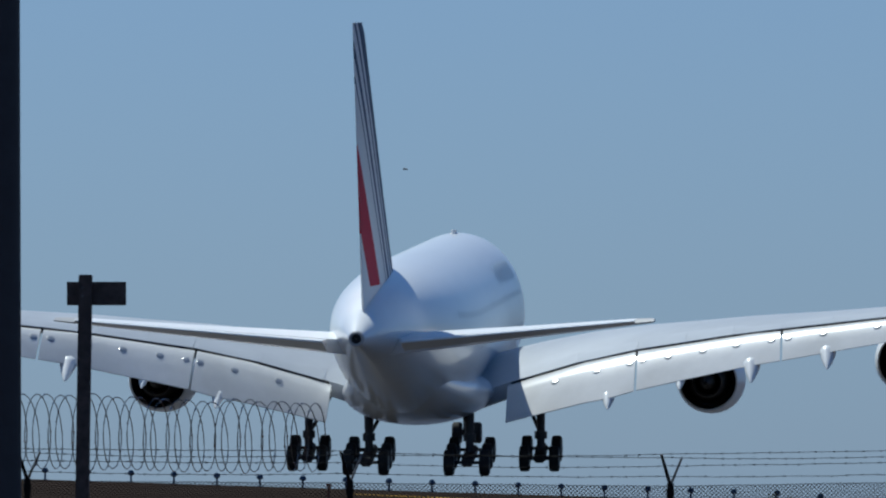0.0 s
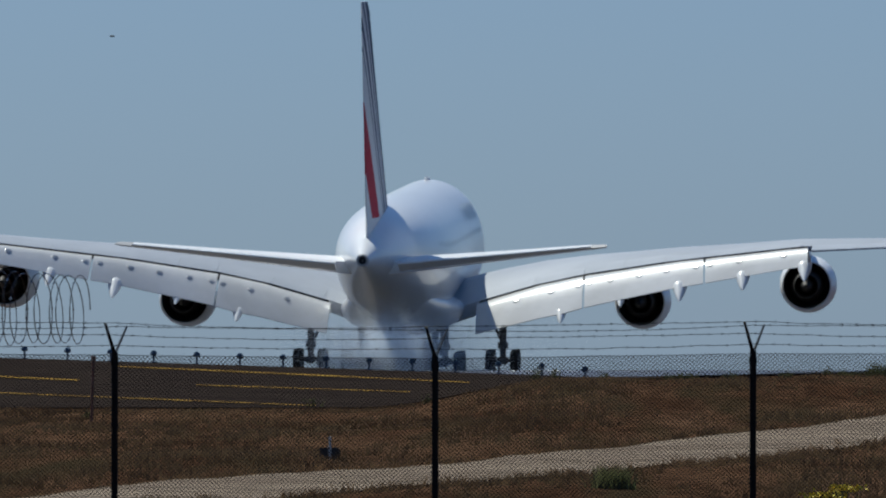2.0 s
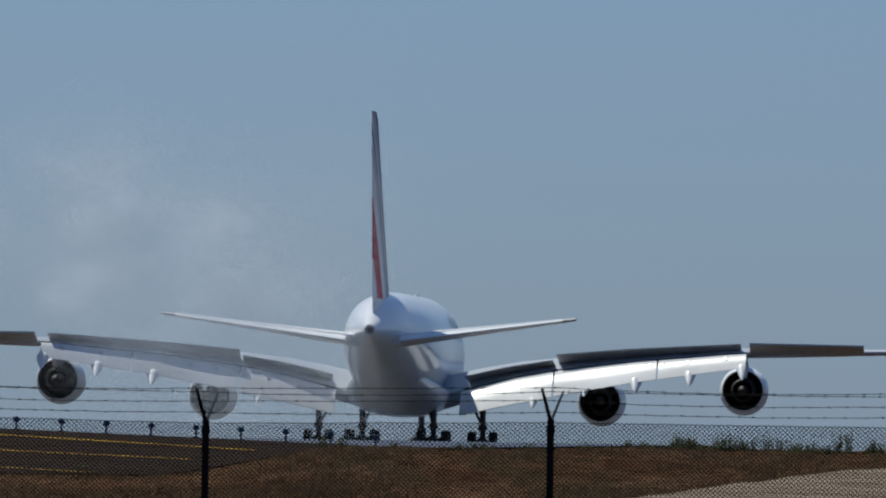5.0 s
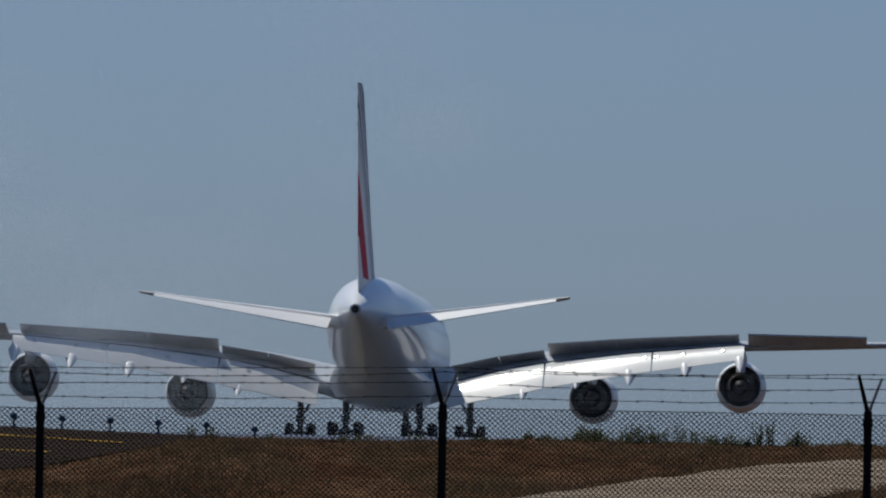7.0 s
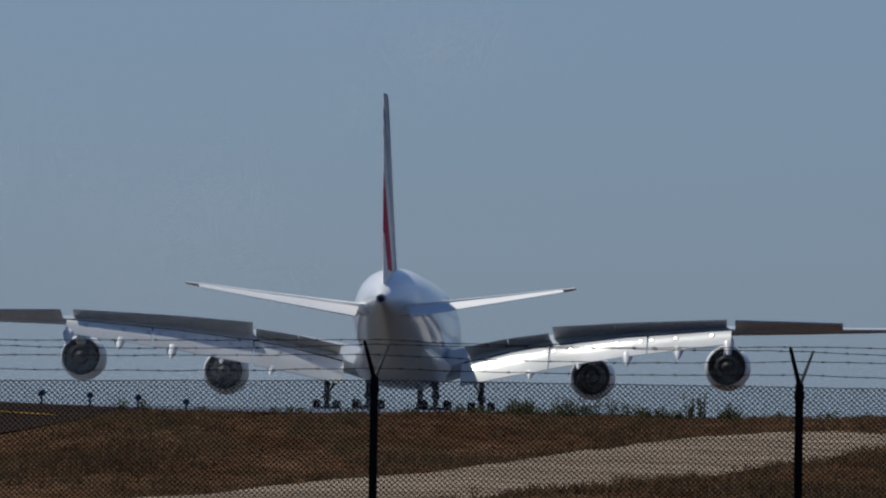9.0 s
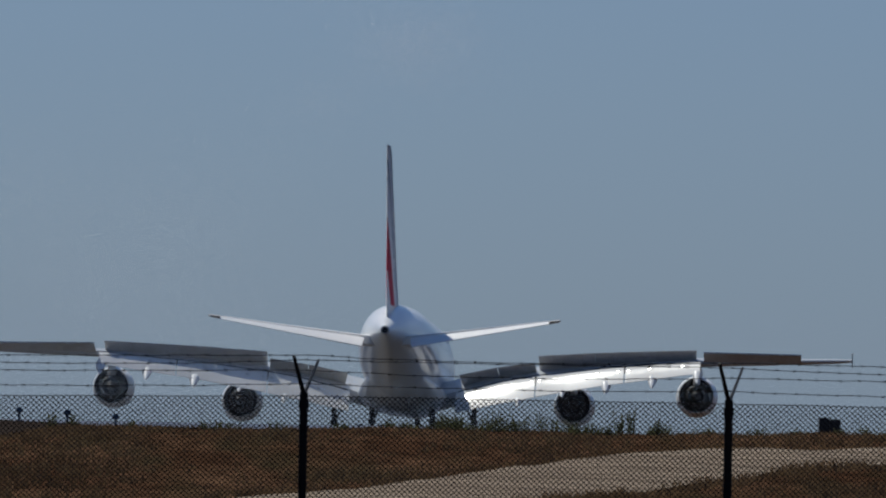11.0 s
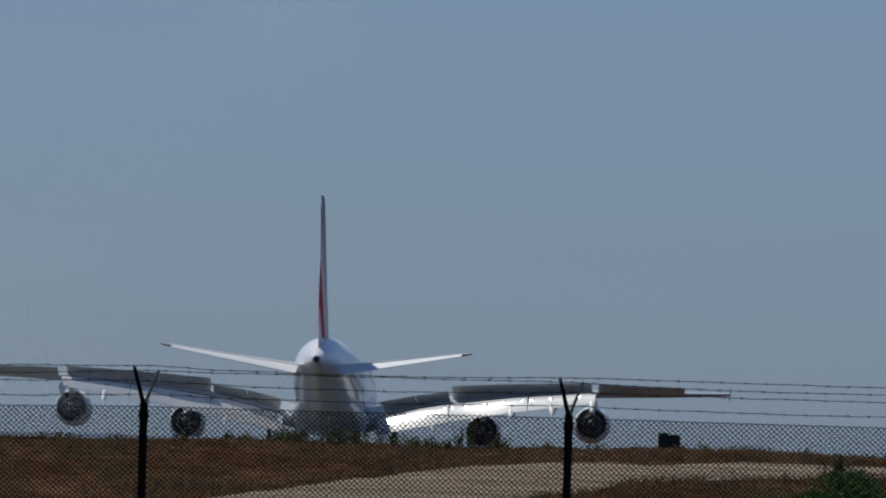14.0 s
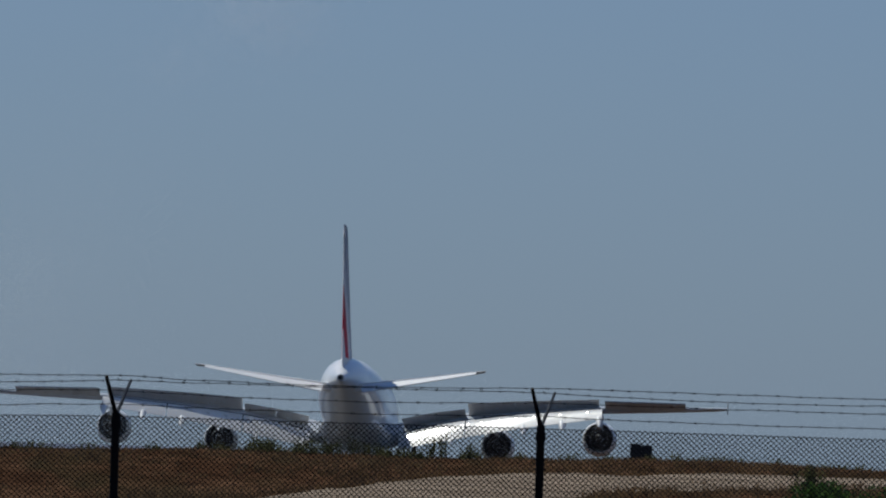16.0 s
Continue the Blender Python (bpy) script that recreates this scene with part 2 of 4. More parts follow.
# ------------------------------------------------------------------ the ground
def smoothstep(a, b, v):
    t = min(1, max(0, (v - a) / (b - a)))
    return t * t * (3 - 2 * t)


def lerp_list(v, pts):
    if v <= pts[0][0]:
        return pts[0][1]
    for (a, p), (b, q) in zip(pts, pts[1:]):
        if v <= b:
            return p + (q - p) * (v - a) / (b - a)
    return pts[-1][1]


def smooth_list(v, pts):
    """Like lerp_list, but with no corners at the points."""
    if v <= pts[0][0] or v >= pts[-1][0]:
        return lerp_list(v, pts)
    k = max(i for i, p in enumerate(pts) if p[0] <= v and i < len(pts) - 1)
    slope = [(q[1] - p[1]) / (q[0] - p[0]) for p, q in zip(pts, pts[1:])]

    def tangent(i):
        a, b = slope[max(0, i - 1)], slope[min(len(slope) - 1, i)]
        return 0.0 if a * b <= 0 else 2 * a * b / (a + b)

    (x0, y0), (x1, y1) = pts[k], pts[k + 1]
    d, t = x1 - x0, (v - x0) / (x1 - x0)
    return (2 * t ** 3 - 3 * t * t + 1) * y0 + (t ** 3 - 2 * t * t + t) * d * tangent(k) + (3 * t * t - 2 * t ** 3) * y1 + (t ** 3 - t * t) * d * tangent(k + 1)


def runway_z(y):
    return 1.0 - 0.0062 * max(0.0, y - 690)


LEFT = [(80, 0.2), (99, 0.3), (116, 0.78), (150, 1.30), (200, 1.865), (204, 1.82), (240, 0.9), (330, 0.85), (690, 0.85)]
RIGHT = [(80, 0.2), (99, 0.3), (116, 0.78), (132, 1.19), (145, 1.60), (150, 1.77), (154, 1.78), (175, 1.2), (240, 0.7), (330, 0.7), (690, 0.7)]


def ground_z(x, y):
    if y > 690:
        return runway_z(y) - 0.15 if y < 1300 else runway_z(1300) - 0.15 - (y - 1300) * 0.02
    shift = 2.0 * smoothstep(152, 172, y)
    s = smoothstep(-5.6 + shift, -2.4 + shift, x)
    # the paved part leans down towards the mound
    lean = -0.031 * (x + 10) * smoothstep(145, 200, y) if y < 230 else 0
    lean = max(-0.24, min(0.3, lean))
    z = (1 - s) * (lerp_list(y, LEFT) + lean) + s * lerp_list(y, RIGHT)
    if 100 < y < 158:
        rough = noise.noise((x * 0.35, y * 0.12, 0.3)) * 0.07 + noise.noise((x * 1.5, y * 0.5, 4.0)) * 0.03
        z += rough * smoothstep(100, 112, y) * (s if y > 146 else 1.0)
        z -= 0.05 * smoothstep(6, 14, x)
    return z


def grid_lines(*spans):
    out = []
    for a, b, step in spans:
        n = max(1, round((b - a) / step))
        out += [a + (b - a) * k / n for k in range(n)]
    return out + [spans[-1][1]]


def sheet(name, xs, ys, height, mat, label, lift=0.0):
    verts = [(x, y, height(x, y) + lift) for y in ys for x in xs]
    w = len(xs)
    faces = [(j * w + i, j * w + i + 1, (j + 1) * w + i + 1, (j + 1) * w + i) for j in range(len(ys) - 1) for i in range(w - 1)]
    ob = quick(name, verts, faces, mat, smooth=True)
    return tagged(ob, label, name, kind="structure")


sheet("ground", grid_lines((-2500, -100, 300), (-100, -20, 8), (-20, 20, 0.3), (20, 100, 8), (100, 2500, 300)),
      grid_lines((-200, 90, 10), (90, 160, 0.5), (160, 260, 2.5), (260, 1300, 20), (1300, 1700, 100)), ground_z, GRASS,
      "dry brown grass ground rising to a low mound")

water = quick("water", [(-5000, 1500, -7.5), (5000, 1500, -7.5), (5000, 4990, -7.5), (-5000, 4990, -7.5)], [(0, 1, 2, 3)], SEA)
tagged(water, "calm hazy blue sea beyond the airfield", "sea", kind="structure")

# the runway: a long strip along the landing path
HEADING = Vector((13.2 + 29.6, 1138 - 561, 0)).normalized()


def runway_strip():
    bm = bmesh.new()
    side = Vector((HEADING.y, -HEADING.x, 0))
    rows = []
    for k in range(60):
        y = 340 + k * 16
        c = Vector((-27.9 + (y - 588) * 0.0775, y, runway_z(y) + 0.02))
        rows.append([bm.verts.new(c + side * w) for w in (-30, 30)])
    for a, b in zip(rows, rows[1:]):
        bm.faces.new((a[0], a[1], b[1], b[0]))
    return tagged(part("runway", bm, RUNWAY), "grey concrete runway shimmering in the heat", "runway", kind="structure")


runway_strip()


def pavement_edge(x):
    """How far the near edge of the asphalt lies at x."""
    return 150 + 0.12 * (x + 12)


def band(name, mat, near, far, x0, x1, step, lift, rows=6):
    verts, faces, n = [], [], round((x1 - x0) / step)
    for i in range(n + 1):
        x = x0 + (x1 - x0) * i / n
        a, b = near(x), far(x)
        for j in range(rows + 1):
            y = a + (b - a) * j / rows
            verts.append((x, y, ground_z(x, y) + lift))
    for i in range(n):
        for j in range(rows):
            k = i * (rows + 1) + j
            faces.append((k, k + rows + 1, k + rows + 2, k + 1))
    return quick(name, verts, faces, mat)


taxi = band("taxiway", ASPHALT, pavement_edge, lambda x: 201, -60, -0.8, 0.5, 0.02, rows=14)
tagged(taxi, "dark asphalt taxiway with yellow lines", "taxiway", kind="structure")

# yellow lines on the asphalt, broken up by wear
def line_of(y_at, x0, x1, width):
    ob = band("painted_line", YELLOW, lambda x: y_at(x) - width / 2, lambda x: y_at(x) + width / 2, x0, x1, 0.4, 0.035, rows=2)
    ob.parent = taxi
    return ob


line_of(lambda x: lerp_list(x, [(-11.57, 192.2), (-9.77, 190.7), (-7.97, 188.8), (-6.2, 186.3), (-4.9, 184.0)]), -11.57, -4.9, 1.12)
line_of(lambda x: lerp_list(x, [(-14.43, 179.95), (-13.62, 178.97), (-12.8, 177.93), (-11.99, 176.83), (-11.19, 175.66)]), -14.43, -11.19, 0.83)
line_of(lambda x: lerp_list(x, [(-9.1, 172.95), (-8.49, 172.3), (-7.72, 171.42), (-6.96, 170.46), (-6.2, 169.41), (-5.45, 168.27)]), -9.1, -5.45, 0.75)
line_of(lambda x: lerp_list(x, [(-13.24, 165.02), (-11.43, 162.15), (-9.65, 158.91), (-7.92, 155.35), (-6.25, 151.61)]), -13.24, -6.25, 0.52)


# the dirt track that climbs the mound
ROAD = [(-60, 104), (-20, 104.5), (-9.0, 106.3), (-7.4, 109.6), (-6.9, 112.6), (-5.8, 114.6), (-3.4, 119.3), (-1.5, 125.3), (0.7, 131.5), (3.2, 141.0), (4.6, 143.9), (7.2, 146.0), (10.5, 146.6), (40, 147)]
WIDE = [(-60, 4.0), (-7.4, 5.2), (-5.8, 6.3), (-3.4, 6.6), (-1.5, 8.2), (0.7, 9.2), (3.2, 9.7), (4.6, 8.2), (5.5, 5.2), (7.2, 3.4), (10.5, 2.4), (40, 2.4)]
road = band("dirt_road", DIRT, lambda x: lerp_list(x, ROAD) - lerp_list(x, WIDE) + 0.35 * noise.noise((x * 1.1, 2, 0)),
            lambda x: lerp_list(x, ROAD) + 0.5 * noise.noise((x * 0.9, 7, 0)), -20, 20, 0.2, 0.02, rows=24)
tagged(road, "pale dirt road curving up the grass mound", "road", kind="structure")


# ------------------------------------------------------------------ grass and weeds
def on_road(x, y):
    b = lerp_list(x, ROAD)
    return b - lerp_list(x, WIDE) - 0.2 < y < b + 0.2


def blade_cloud(name, spots, mat, label, low, high, lean, blades):
    verts, faces = [], []
    for x, y in spots:
        z = ground_z(x, y) - 0.02
        for _ in range(blades):
            a = random.uniform(0, 6.283)
            h = random.uniform(low, high)
            w = random.uniform(0.006, 0.014)
            bx, by = x + random.gauss(0, 0.05), y + random.gauss(0, 0.05)
            dx, dy = math.cos(a), math.sin(a)
            k = len(verts)
            verts += [(bx - w, by, z), (bx + w, by, z), (bx + dx * lean * h, by + dy * lean * h, z + h)]
            faces.append((k, k + 1, k + 2))
    return tagged(quick(name, verts, faces, mat), label, "grass", kind="stuff")


spots = []
while len(spots) < 9000:
    x, y = random.uniform(-14, 15), random.uniform(104, 152) if random.random() < 0.6 else random.uniform(147, 153)
    if on_road(x, y) or (x < -3 and y > pavement_edge(x)):
        continue
    if noise.noise((x * 0.8, y * 0.25, 1)) + random.uniform(-0.4, 0.4) > -0.15:
        spots.append((x, y))
for _ in range(3500):
    # ragged grass along both edges of the track
    x = random.uniform(-14, 15)
    b = lerp_list(x, ROAD)
    spots.append((x, b + abs(random.gauss(0, 0.25)) - 0.1) if random.random() < 0.5 else (x, b - lerp_list(x, WIDE) - abs(random.gauss(0, 0.3)) + 0.1))
blade_cloud("dry_grass", spots, BLADE, "short dry brown grass on the mound", 0.02, 0.07, 0.9, 5)


verge = []
for _ in range(1500):
    x = random.uniform(-6.5, 10)
    near = random.random() < 0.7
    y = lerp_list(x, ROAD) + (random.gauss(-0.5, 0.5) - lerp_list(x, WIDE) if near else abs(random.gauss(0, 0.5)) + 0.1)
    if noise.noise((x * 1.3, y * 0.5, 3)) + random.uniform(-0.35, 0.35) > -0.1:
        verge.append((x, y))
blade_cloud("verge_grass", verge, BLADE, "ragged dry grass along the dirt road", 0.05, 0.15, 0.5, 7)


# taller stalks in loose drifts, thinner towards the crest
stalks = []
while len(stalks) < 5200:
    x, y = random.uniform(-13, 14), random.uniform(106, 148.5)
    if on_road(x, y) or (x < -1.5 and y > pavement_edge(x) - 0.3):
        continue
    if noise.noise((x * 0.55, y * 0.16, 6)) + random.uniform(-0.3, 0.3) > 0.12:
        stalks.append((x, y))
blade_cloud("dry_stalks", stalks, STALK, "dark brown dry stalks in drifts on the mound", 0.05, 0.13, 0.4, 6)


def weed(name, x, y, high, wide, label, count=240, mat=None, leaf=1.0):
    bm = bmesh.new()
    z = ground_z(x, y)
    for _ in range(max(5, count // 14)):
        a, r = random.uniform(0, 6.283), abs(random.gauss(0, wide * 0.4))
        h = high * random.uniform(0.5, 1.0)
        foot = Vector((r * 0.5 * math.cos(a), r * 0.5 * math.sin(a), 0))
        tip = Vector((r * math.cos(a), r * math.sin(a), h))
        rod(bm, foot, tip, 0.005, 0.002, 3, False)
        for _ in range(12):
            c = foot.lerp(tip, random.uniform(0.25, 1.0)) + Vector([random.gauss(0, wide * 0.07) for _ in range(3)])
            s, q = leaf * random.uniform(0.010, 0.024), Euler([random.uniform(0, 6.28) for _ in range(3)]).to_quaternion()
            bm.faces.new([bm.verts.new(c + q @ Vector(p)) for p in ((-s, 0, 0), (0, -s * 0.45, 0), (s, 0, 0), (0, s * 0.45, 0))])
    ob = part(name, bm, mat or WEED)
    ob.location = (x, y, z - 0.02)
    return tagged(ob, label, "weed", kind="stuff")


# ------------------------------------------------------------------ the fence
FENCE_Y, MESH_TOP = 99.1, 2.105
POSTS = [-12.02, -9.02, -5.98, -2.97, 0.01, 3.16, 6.30, 9.45, 12.55]
TOPS = [0.0, 0.0, -0.02, -0.05, 0.0, 0.0, -0.01, -0.02, -0.02]


def top_at(x):
    return MESH_TOP + lerp_list(x, list(zip(POSTS, TOPS)))


fence = tagged(new("chain_link_fence"), "dark chain-link airport fence with barbed wire on forked posts", "fence")


def fence_post(x, top):
    bm = bmesh.new()
    rod(bm, (x, FENCE_Y, 0.2), (x, FENCE_Y, top + 0.02), 0.031, sides=12)
    rod(bm, (x, FENCE_Y, top - 0.10), (x, FENCE_Y, top - 0.04), 0.038, sides=12)
    post = part("post", bm, BLACK, fence, smooth=True)
    bm = bmesh.new()
    rod(bm, (x, FENCE_Y, top), (x - 0.080, FENCE_Y - 0.16, top + 0.29), 0.019, 0.013, 8)
    part("arm", bm, BLACK, post)
    bm = bmesh.new()
    rod(bm, (x, FENCE_Y, top), (x + 0.105, FENCE_Y + 0.16, top + 0.265), 0.014, 0.010, 8)
    part("arm", bm, GALV, post, "lighter galvanised arm")
    for k in range(3):
        bm = bmesh.new()
        z = top - 0.25 - 0.42 * k
        rod(bm, (x, FENCE_Y, z), (x, FENCE_Y, z + 0.02), 0.036, sides=10)
        part("tie", bm, BLACK, post)


for x, dz in zip(POSTS, TOPS):
    fence_post(x, MESH_TOP + dz)


def wire(name, pts, r, mat, parent, sides=4):
    bm = bmesh.new()
    rows = []
    for k, p in enumerate(pts):
        d = (Vector(pts[min(k + 1, len(pts) - 1)]) - Vector(pts[max(k - 1, 0)]))
        q = d.to_track_quat("Z", "Y")
        rows.append([bm.verts.new(Vector(p) + q @ Vector((r * math.cos(6.283 * s / sides), r * math.sin(6.283 * s / sides), 0))) for s in range(sides)])
    for a, b in zip(rows, rows[1:]):
        for s in range(sides):
            bm.faces.new((a[s], a[(s + 1) % sides], b[(s + 1) % sides], b[s]))
    return part(name, bm, mat, parent)


# chain link between each pair of posts: zigzag wires hooked into each other
PITCH = 0.038
for (xa, xb) in zip(POSTS, POSTS[1:]):
    verts, faces = [], []
    n = round((xb - xa) / (PITCH * 0.54))
    n += n % 2
    r = 0.0027
    for i in range(n):
        x0 = xa + (xb - xa) * i / n
        sway = 0.006 * noise.noise((x0 * 1.7, 0, 5))
        path = []
        steps = round(1.5 / (PITCH * 0.5))
        for j in range(steps + 1):
            z = top_at(x0) - j * PITCH * 0.5
            side = ((j + i) % 2) * (xb - xa) / n * 1.04
            path.append((x0 + side + 0.004 * noise.noise((x0, z * 2, 9)), FENCE_Y + 0.034 + (0.003 if (j + i) % 2 else -0.003), z + sway))
        base = len(verts)
        for p in path:
            verts += [(p[0] - r, p[1], p[2] - r), (p[0] + r, p[1], p[2] - r), (p[0], p[1] - r, p[2] + r)]
        for j in range(steps):
            k = base + 3 * j
            for s in range(3):
                faces.append((k + s, k + (s + 1) % 3, k + 3 + (s + 1) % 3, k + 3 + s))
    ob = quick("mesh_panel", verts, faces, LINK, fence)
    tagged(ob, kind="stuff")
    # knuckled selvage and tension wire along the top
    pts = [(xa + (xb - xa) * k / 24, FENCE_Y + 0.034, top_at(xa + (xb - xa) * k / 24) - 0.008 + 0.004 * noise.noise((xa + k * 0.3, 3, 0))) for k in range(25)]
    wire("tension_wire", pts, 0.0022, LINK, fence)


def barbed(height, off, seed):
    pts, barbs = [], bmesh.new()
    for xa, xb in zip(POSTS, POSTS[1:]):
        n = 40
        for k in range(n):
            t = k / n
            x = xa + (xb - xa) * t
            sag = 0.05 * 4 * t * (1 - t) * (0.35 + 0.3 * math.sin(seed + xa))
            pts.append((x, FENCE_Y + off, top_at(x) + height - sag + 0.007 * noise.noise((x * 3, seed, 0)) + 0.004 * noise.noise((x * 17, seed, 5))))
    ob = wire("barbed_wire", pts, 0.0029, BLACK, fence)
    for k in range(0, len(pts) - 1, 2):
        p = Vector(pts[k]) + Vector((random.uniform(0, 0.05), 0, 0))
        for a in (0.7, 2.3):
            d = Vector((math.cos(a) * 0.014, 0.006, math.sin(a) * 0.014))
            rod(barbs, p - d, p + d, 0.0022, sides=3, cap=False)
    b = part("barb", barbs, BLACK, ob)
    tagged(b, kind="stuff")


for h, off, seed in ((0.295, -0.155, 1), (0.185, -0.10, 2), (0.085, -0.05, 3), (0.262, 0.15, 4)):
    barbed(h, off, seed)

# concertina coil on the fence's left part
coil_pts, coil2 = [], []
x_end, x_start, loops = -6.31, -13.0, 60
for k in range(loops * 22 + 1):
    t = k / (loops * 22)
    a = 2 * math.pi * loops * t
    x = x_end + (x_start - x_end) * (t + 0.012 * math.exp(-t * 60) - 0.012) + 0.018 * noise.noise((t * 70, 5, 0))
    left = min(1.0, max(0.0, (-6.3 - x) / 2.7))
    r = 0.325 + 0.03 * left + 0.035 * noise.noise((x * 3.5, 0, 0))
    lean = 0.07 * math.sin(a * 0.5)
    coil_pts.append((x + 0.080 * math.cos(a) + lean * 0.3, FENCE_Y + 0.30 * math.cos(a + 0.3), 2.50 + 0.07 * left + r * math.sin(a) + 0.02 * noise.noise((x, 8, 0))))
coil = tagged(wire("razor_wire_coil", coil_pts, 0.0054, RAZOR, None, 4), "loose coil of dark razor wire with bright blades on the fence", "razor wire")
blades = bmesh.new()
for k in range(4, len(coil_pts) - 4, 4):
    p, along = Vector(coil_pts[k]), (Vector(coil_pts[k + 1]) - Vector(coil_pts[k - 1])).normalized()
    side = along.cross(Vector((0.2, 1, random.uniform(-0.5, 0.5)))).normalized()
    up = along.cross(side) * 0.0016
    c = [p - along * 0.016, p + side * 0.012, p + along * 0.016, p - side * 0.012]
    hi, lo = [blades.verts.new(v + up) for v in c], [blades.verts.new(v - up) for v in c]
    blades.faces.new(hi)
    blades.faces.new(lo[::-1])
    for j in range(4):
        blades.faces.new((hi[j], lo[j], lo[(j + 1) % 4], hi[(j + 1) % 4]))
tagged(part("blade", blades, SHINY, coil, "small bright steel blades"), kind="stuff")

# signpost and column in front of the fence
def signpost():
    post = tagged(new("sign_post"), "rusty steel post with a small blank sign seen from behind", "sign")
    bm = bmesh.new()
    box(bm, -0.062, 0.062, -0.05, 0.05, 0.2, 4.02, 0.008)
    for v in bm.verts:
        v.co.x += (v.co.z - 2.2) * -0.014 * -1
    part("upright", bm, POSTM, post)
    bm = bmesh.new()
    box(bm, -0.155, 0.40, 0.05, 0.066, 3.735, 3.955, 0.004)
    plate = part("sign_plate", bm, POSTM, post, "blank grey-brown back of a metal sign")
    bm = bmesh.new()
    rod(bm, (0.0, 0.068, 3.82), (0.0, -0.058, 3.82), 0.012, sides=6)
    rod(bm, (0.0, 0.068, 3.90), (0.0, -0.058, 3.90), 0.012, sides=6)
    part("bolt", bm, GALV, plate)
    post.location = (-8.42, 98.2, 0)
    return post


signpost()
bm = bmesh.new()
rod(bm, (0, 0, 0.1), (0, 0, 7.5), 0.19, 0.16, 20)
column = tagged(part("steel_column", bm, COLUMN, smooth=True), "dark grey painted steel column beside the fence", "column")
column.location = (-9.12, 97.6, 0)


# ------------------------------------------------------------------ lights along the taxiway, box, stake
def edge_light():
    lamp = tagged(new("taxiway_light"), "small blue-grey elevated taxiway light on a thin stem", "airfield light", "lights along the taxiway")
    bm = bmesh.new()
    rod(bm, (0, 0, 0), (0, 0, 0.13), 0.020, sides=8)
    rod(bm, (0, 0, 0), (0, 0, 0.014), 0.06, sides=10)
    part("stem", bm, LAMPB, lamp)
    bm = bmesh.new()
    for z0, z1, r0, r1 in ((0.13, 0.155, 0.028, 0.066), (0.155, 0.19, 0.066, 0.068)):
        rod(bm, (0, 0, z0), (0, 0, z1), r0, r1, 12)
    part("housing", bm, LAMPB, lamp, smooth=True)
    bm = bmesh.new()
    rod(bm, (0, 0, 0.19), (0, 0, 0.222), 0.058, 0.045, 12)
    rod(bm, (0, 0, 0.222), (0, 0, 0.236), 0.045, 0.016, 12)
    part("lens", bm, GLASS, lamp, smooth=True)
    return lamp


LIGHT_X = [-27.6 + 0.815 * k for k in range(32)]
first = None
for x in LIGHT_X:
    p = pose(x, 199.5, ground_z(x, 199.5) + 0.015, rz=random.uniform(0, 360))
    if first is None:
        first = edge_light()
        first.matrix_basis = p
    else:
        copy_thing(first, p)

for name, label, x, y, w, h in (("equipment_box", "black equipment box behind the grass crest", 6.60, 153.0, 0.27, 0.22),):
    b = tagged(new(name), label, "box")
    bm = bmesh.new()
    box(bm, -w / 2, -0.004, -0.1, 0.1, 0, h, 0.012)
    part("housing", bm, BOXM, b)
    bm = bmesh.new()
    box(bm, 0.0, w / 2, -0.1, 0.1, 0, h * 0.92, 0.012)
    part("housing", bm, BOXM, b)
    bm = bmesh.new()
    box(bm, -w / 2 + 0.01, w / 2 - 0.01, -0.11, 0.11, -0.02, 0.02, 0.004)
    part("base", bm, BOXM, b)
    b.location = (x, y, ground_z(x, y) + 0.0)

stake = tagged(new("marker_stake"), "white marker stake with a dark box at its foot", "marker")
bm = bmesh.new()
rod(bm, (0, 0, -0.05), (0, 0, 0.26), 0.016, 0.014, 8)
part("stake", bm, STAKE, stake)
bm = bmesh.new()
box(bm, -0.12, 0.11, 0.0, 0.09, -0.02, 0.13, 0.01)
part("box", bm, BOXM, stake)
stake.location = (-4.85, 121.5, ground_z(-4.85, 121.5))

WEEDS = [(-4.6, 149, 0.16, 0.16), (-3.05, 150, 0.25, 0.26), (-2.8, 150.5, 0.2, 0.2), (-2.1, 151, 0.10, 0.15), (-1.2, 151, 0.12, 0.2), (-0.3, 151, 0.13, 0.2),
         (0.5, 151.5, 0.13, 0.2), (1.1, 151.5, 0.14, 0.2), (1.75, 151.5, 0.21, 0.2), (2.3, 151.5, 0.28, 0.2), (2.45, 151.5, 0.30, 0.22), (2.65, 151.5, 0.22, 0.25), (2.95, 151.5, 0.30, 0.22),
         (3.1, 151.5, 0.25, 0.2), (3.6, 151.5, 0.19, 0.2), (3.95, 151.5, 0.36, 0.26), (4.1, 151.5, 0.34, 0.24), (4.4, 151.5, 0.26, 0.2),
         (5.0, 151, 0.11, 0.2), (5.6, 151, 0.12, 0.2), (6.1, 151, 0.09, 0.2), (7.4, 151, 0.12, 0.25), (8.2, 151, 0.10, 0.2), (9.0, 151, 0.13, 0.25)]
for _ in range(26):
    WEEDS.append((random.uniform(1.4, 4.8), random.uniform(150.8, 152), random.uniform(0.08, 0.24), random.uniform(0.15, 0.35)))
for _ in range(16):
    WEEDS.append((random.uniform(-2.6, 12), random.uniform(150.8, 152), random.uniform(0.06, 0.13), random.uniform(0.15, 0.35)))
for x, y, h, w in WEEDS:
    weed("weed", x, y, h, w, "tall thin green-brown weed on the grass crest", 170, None, 0.8)
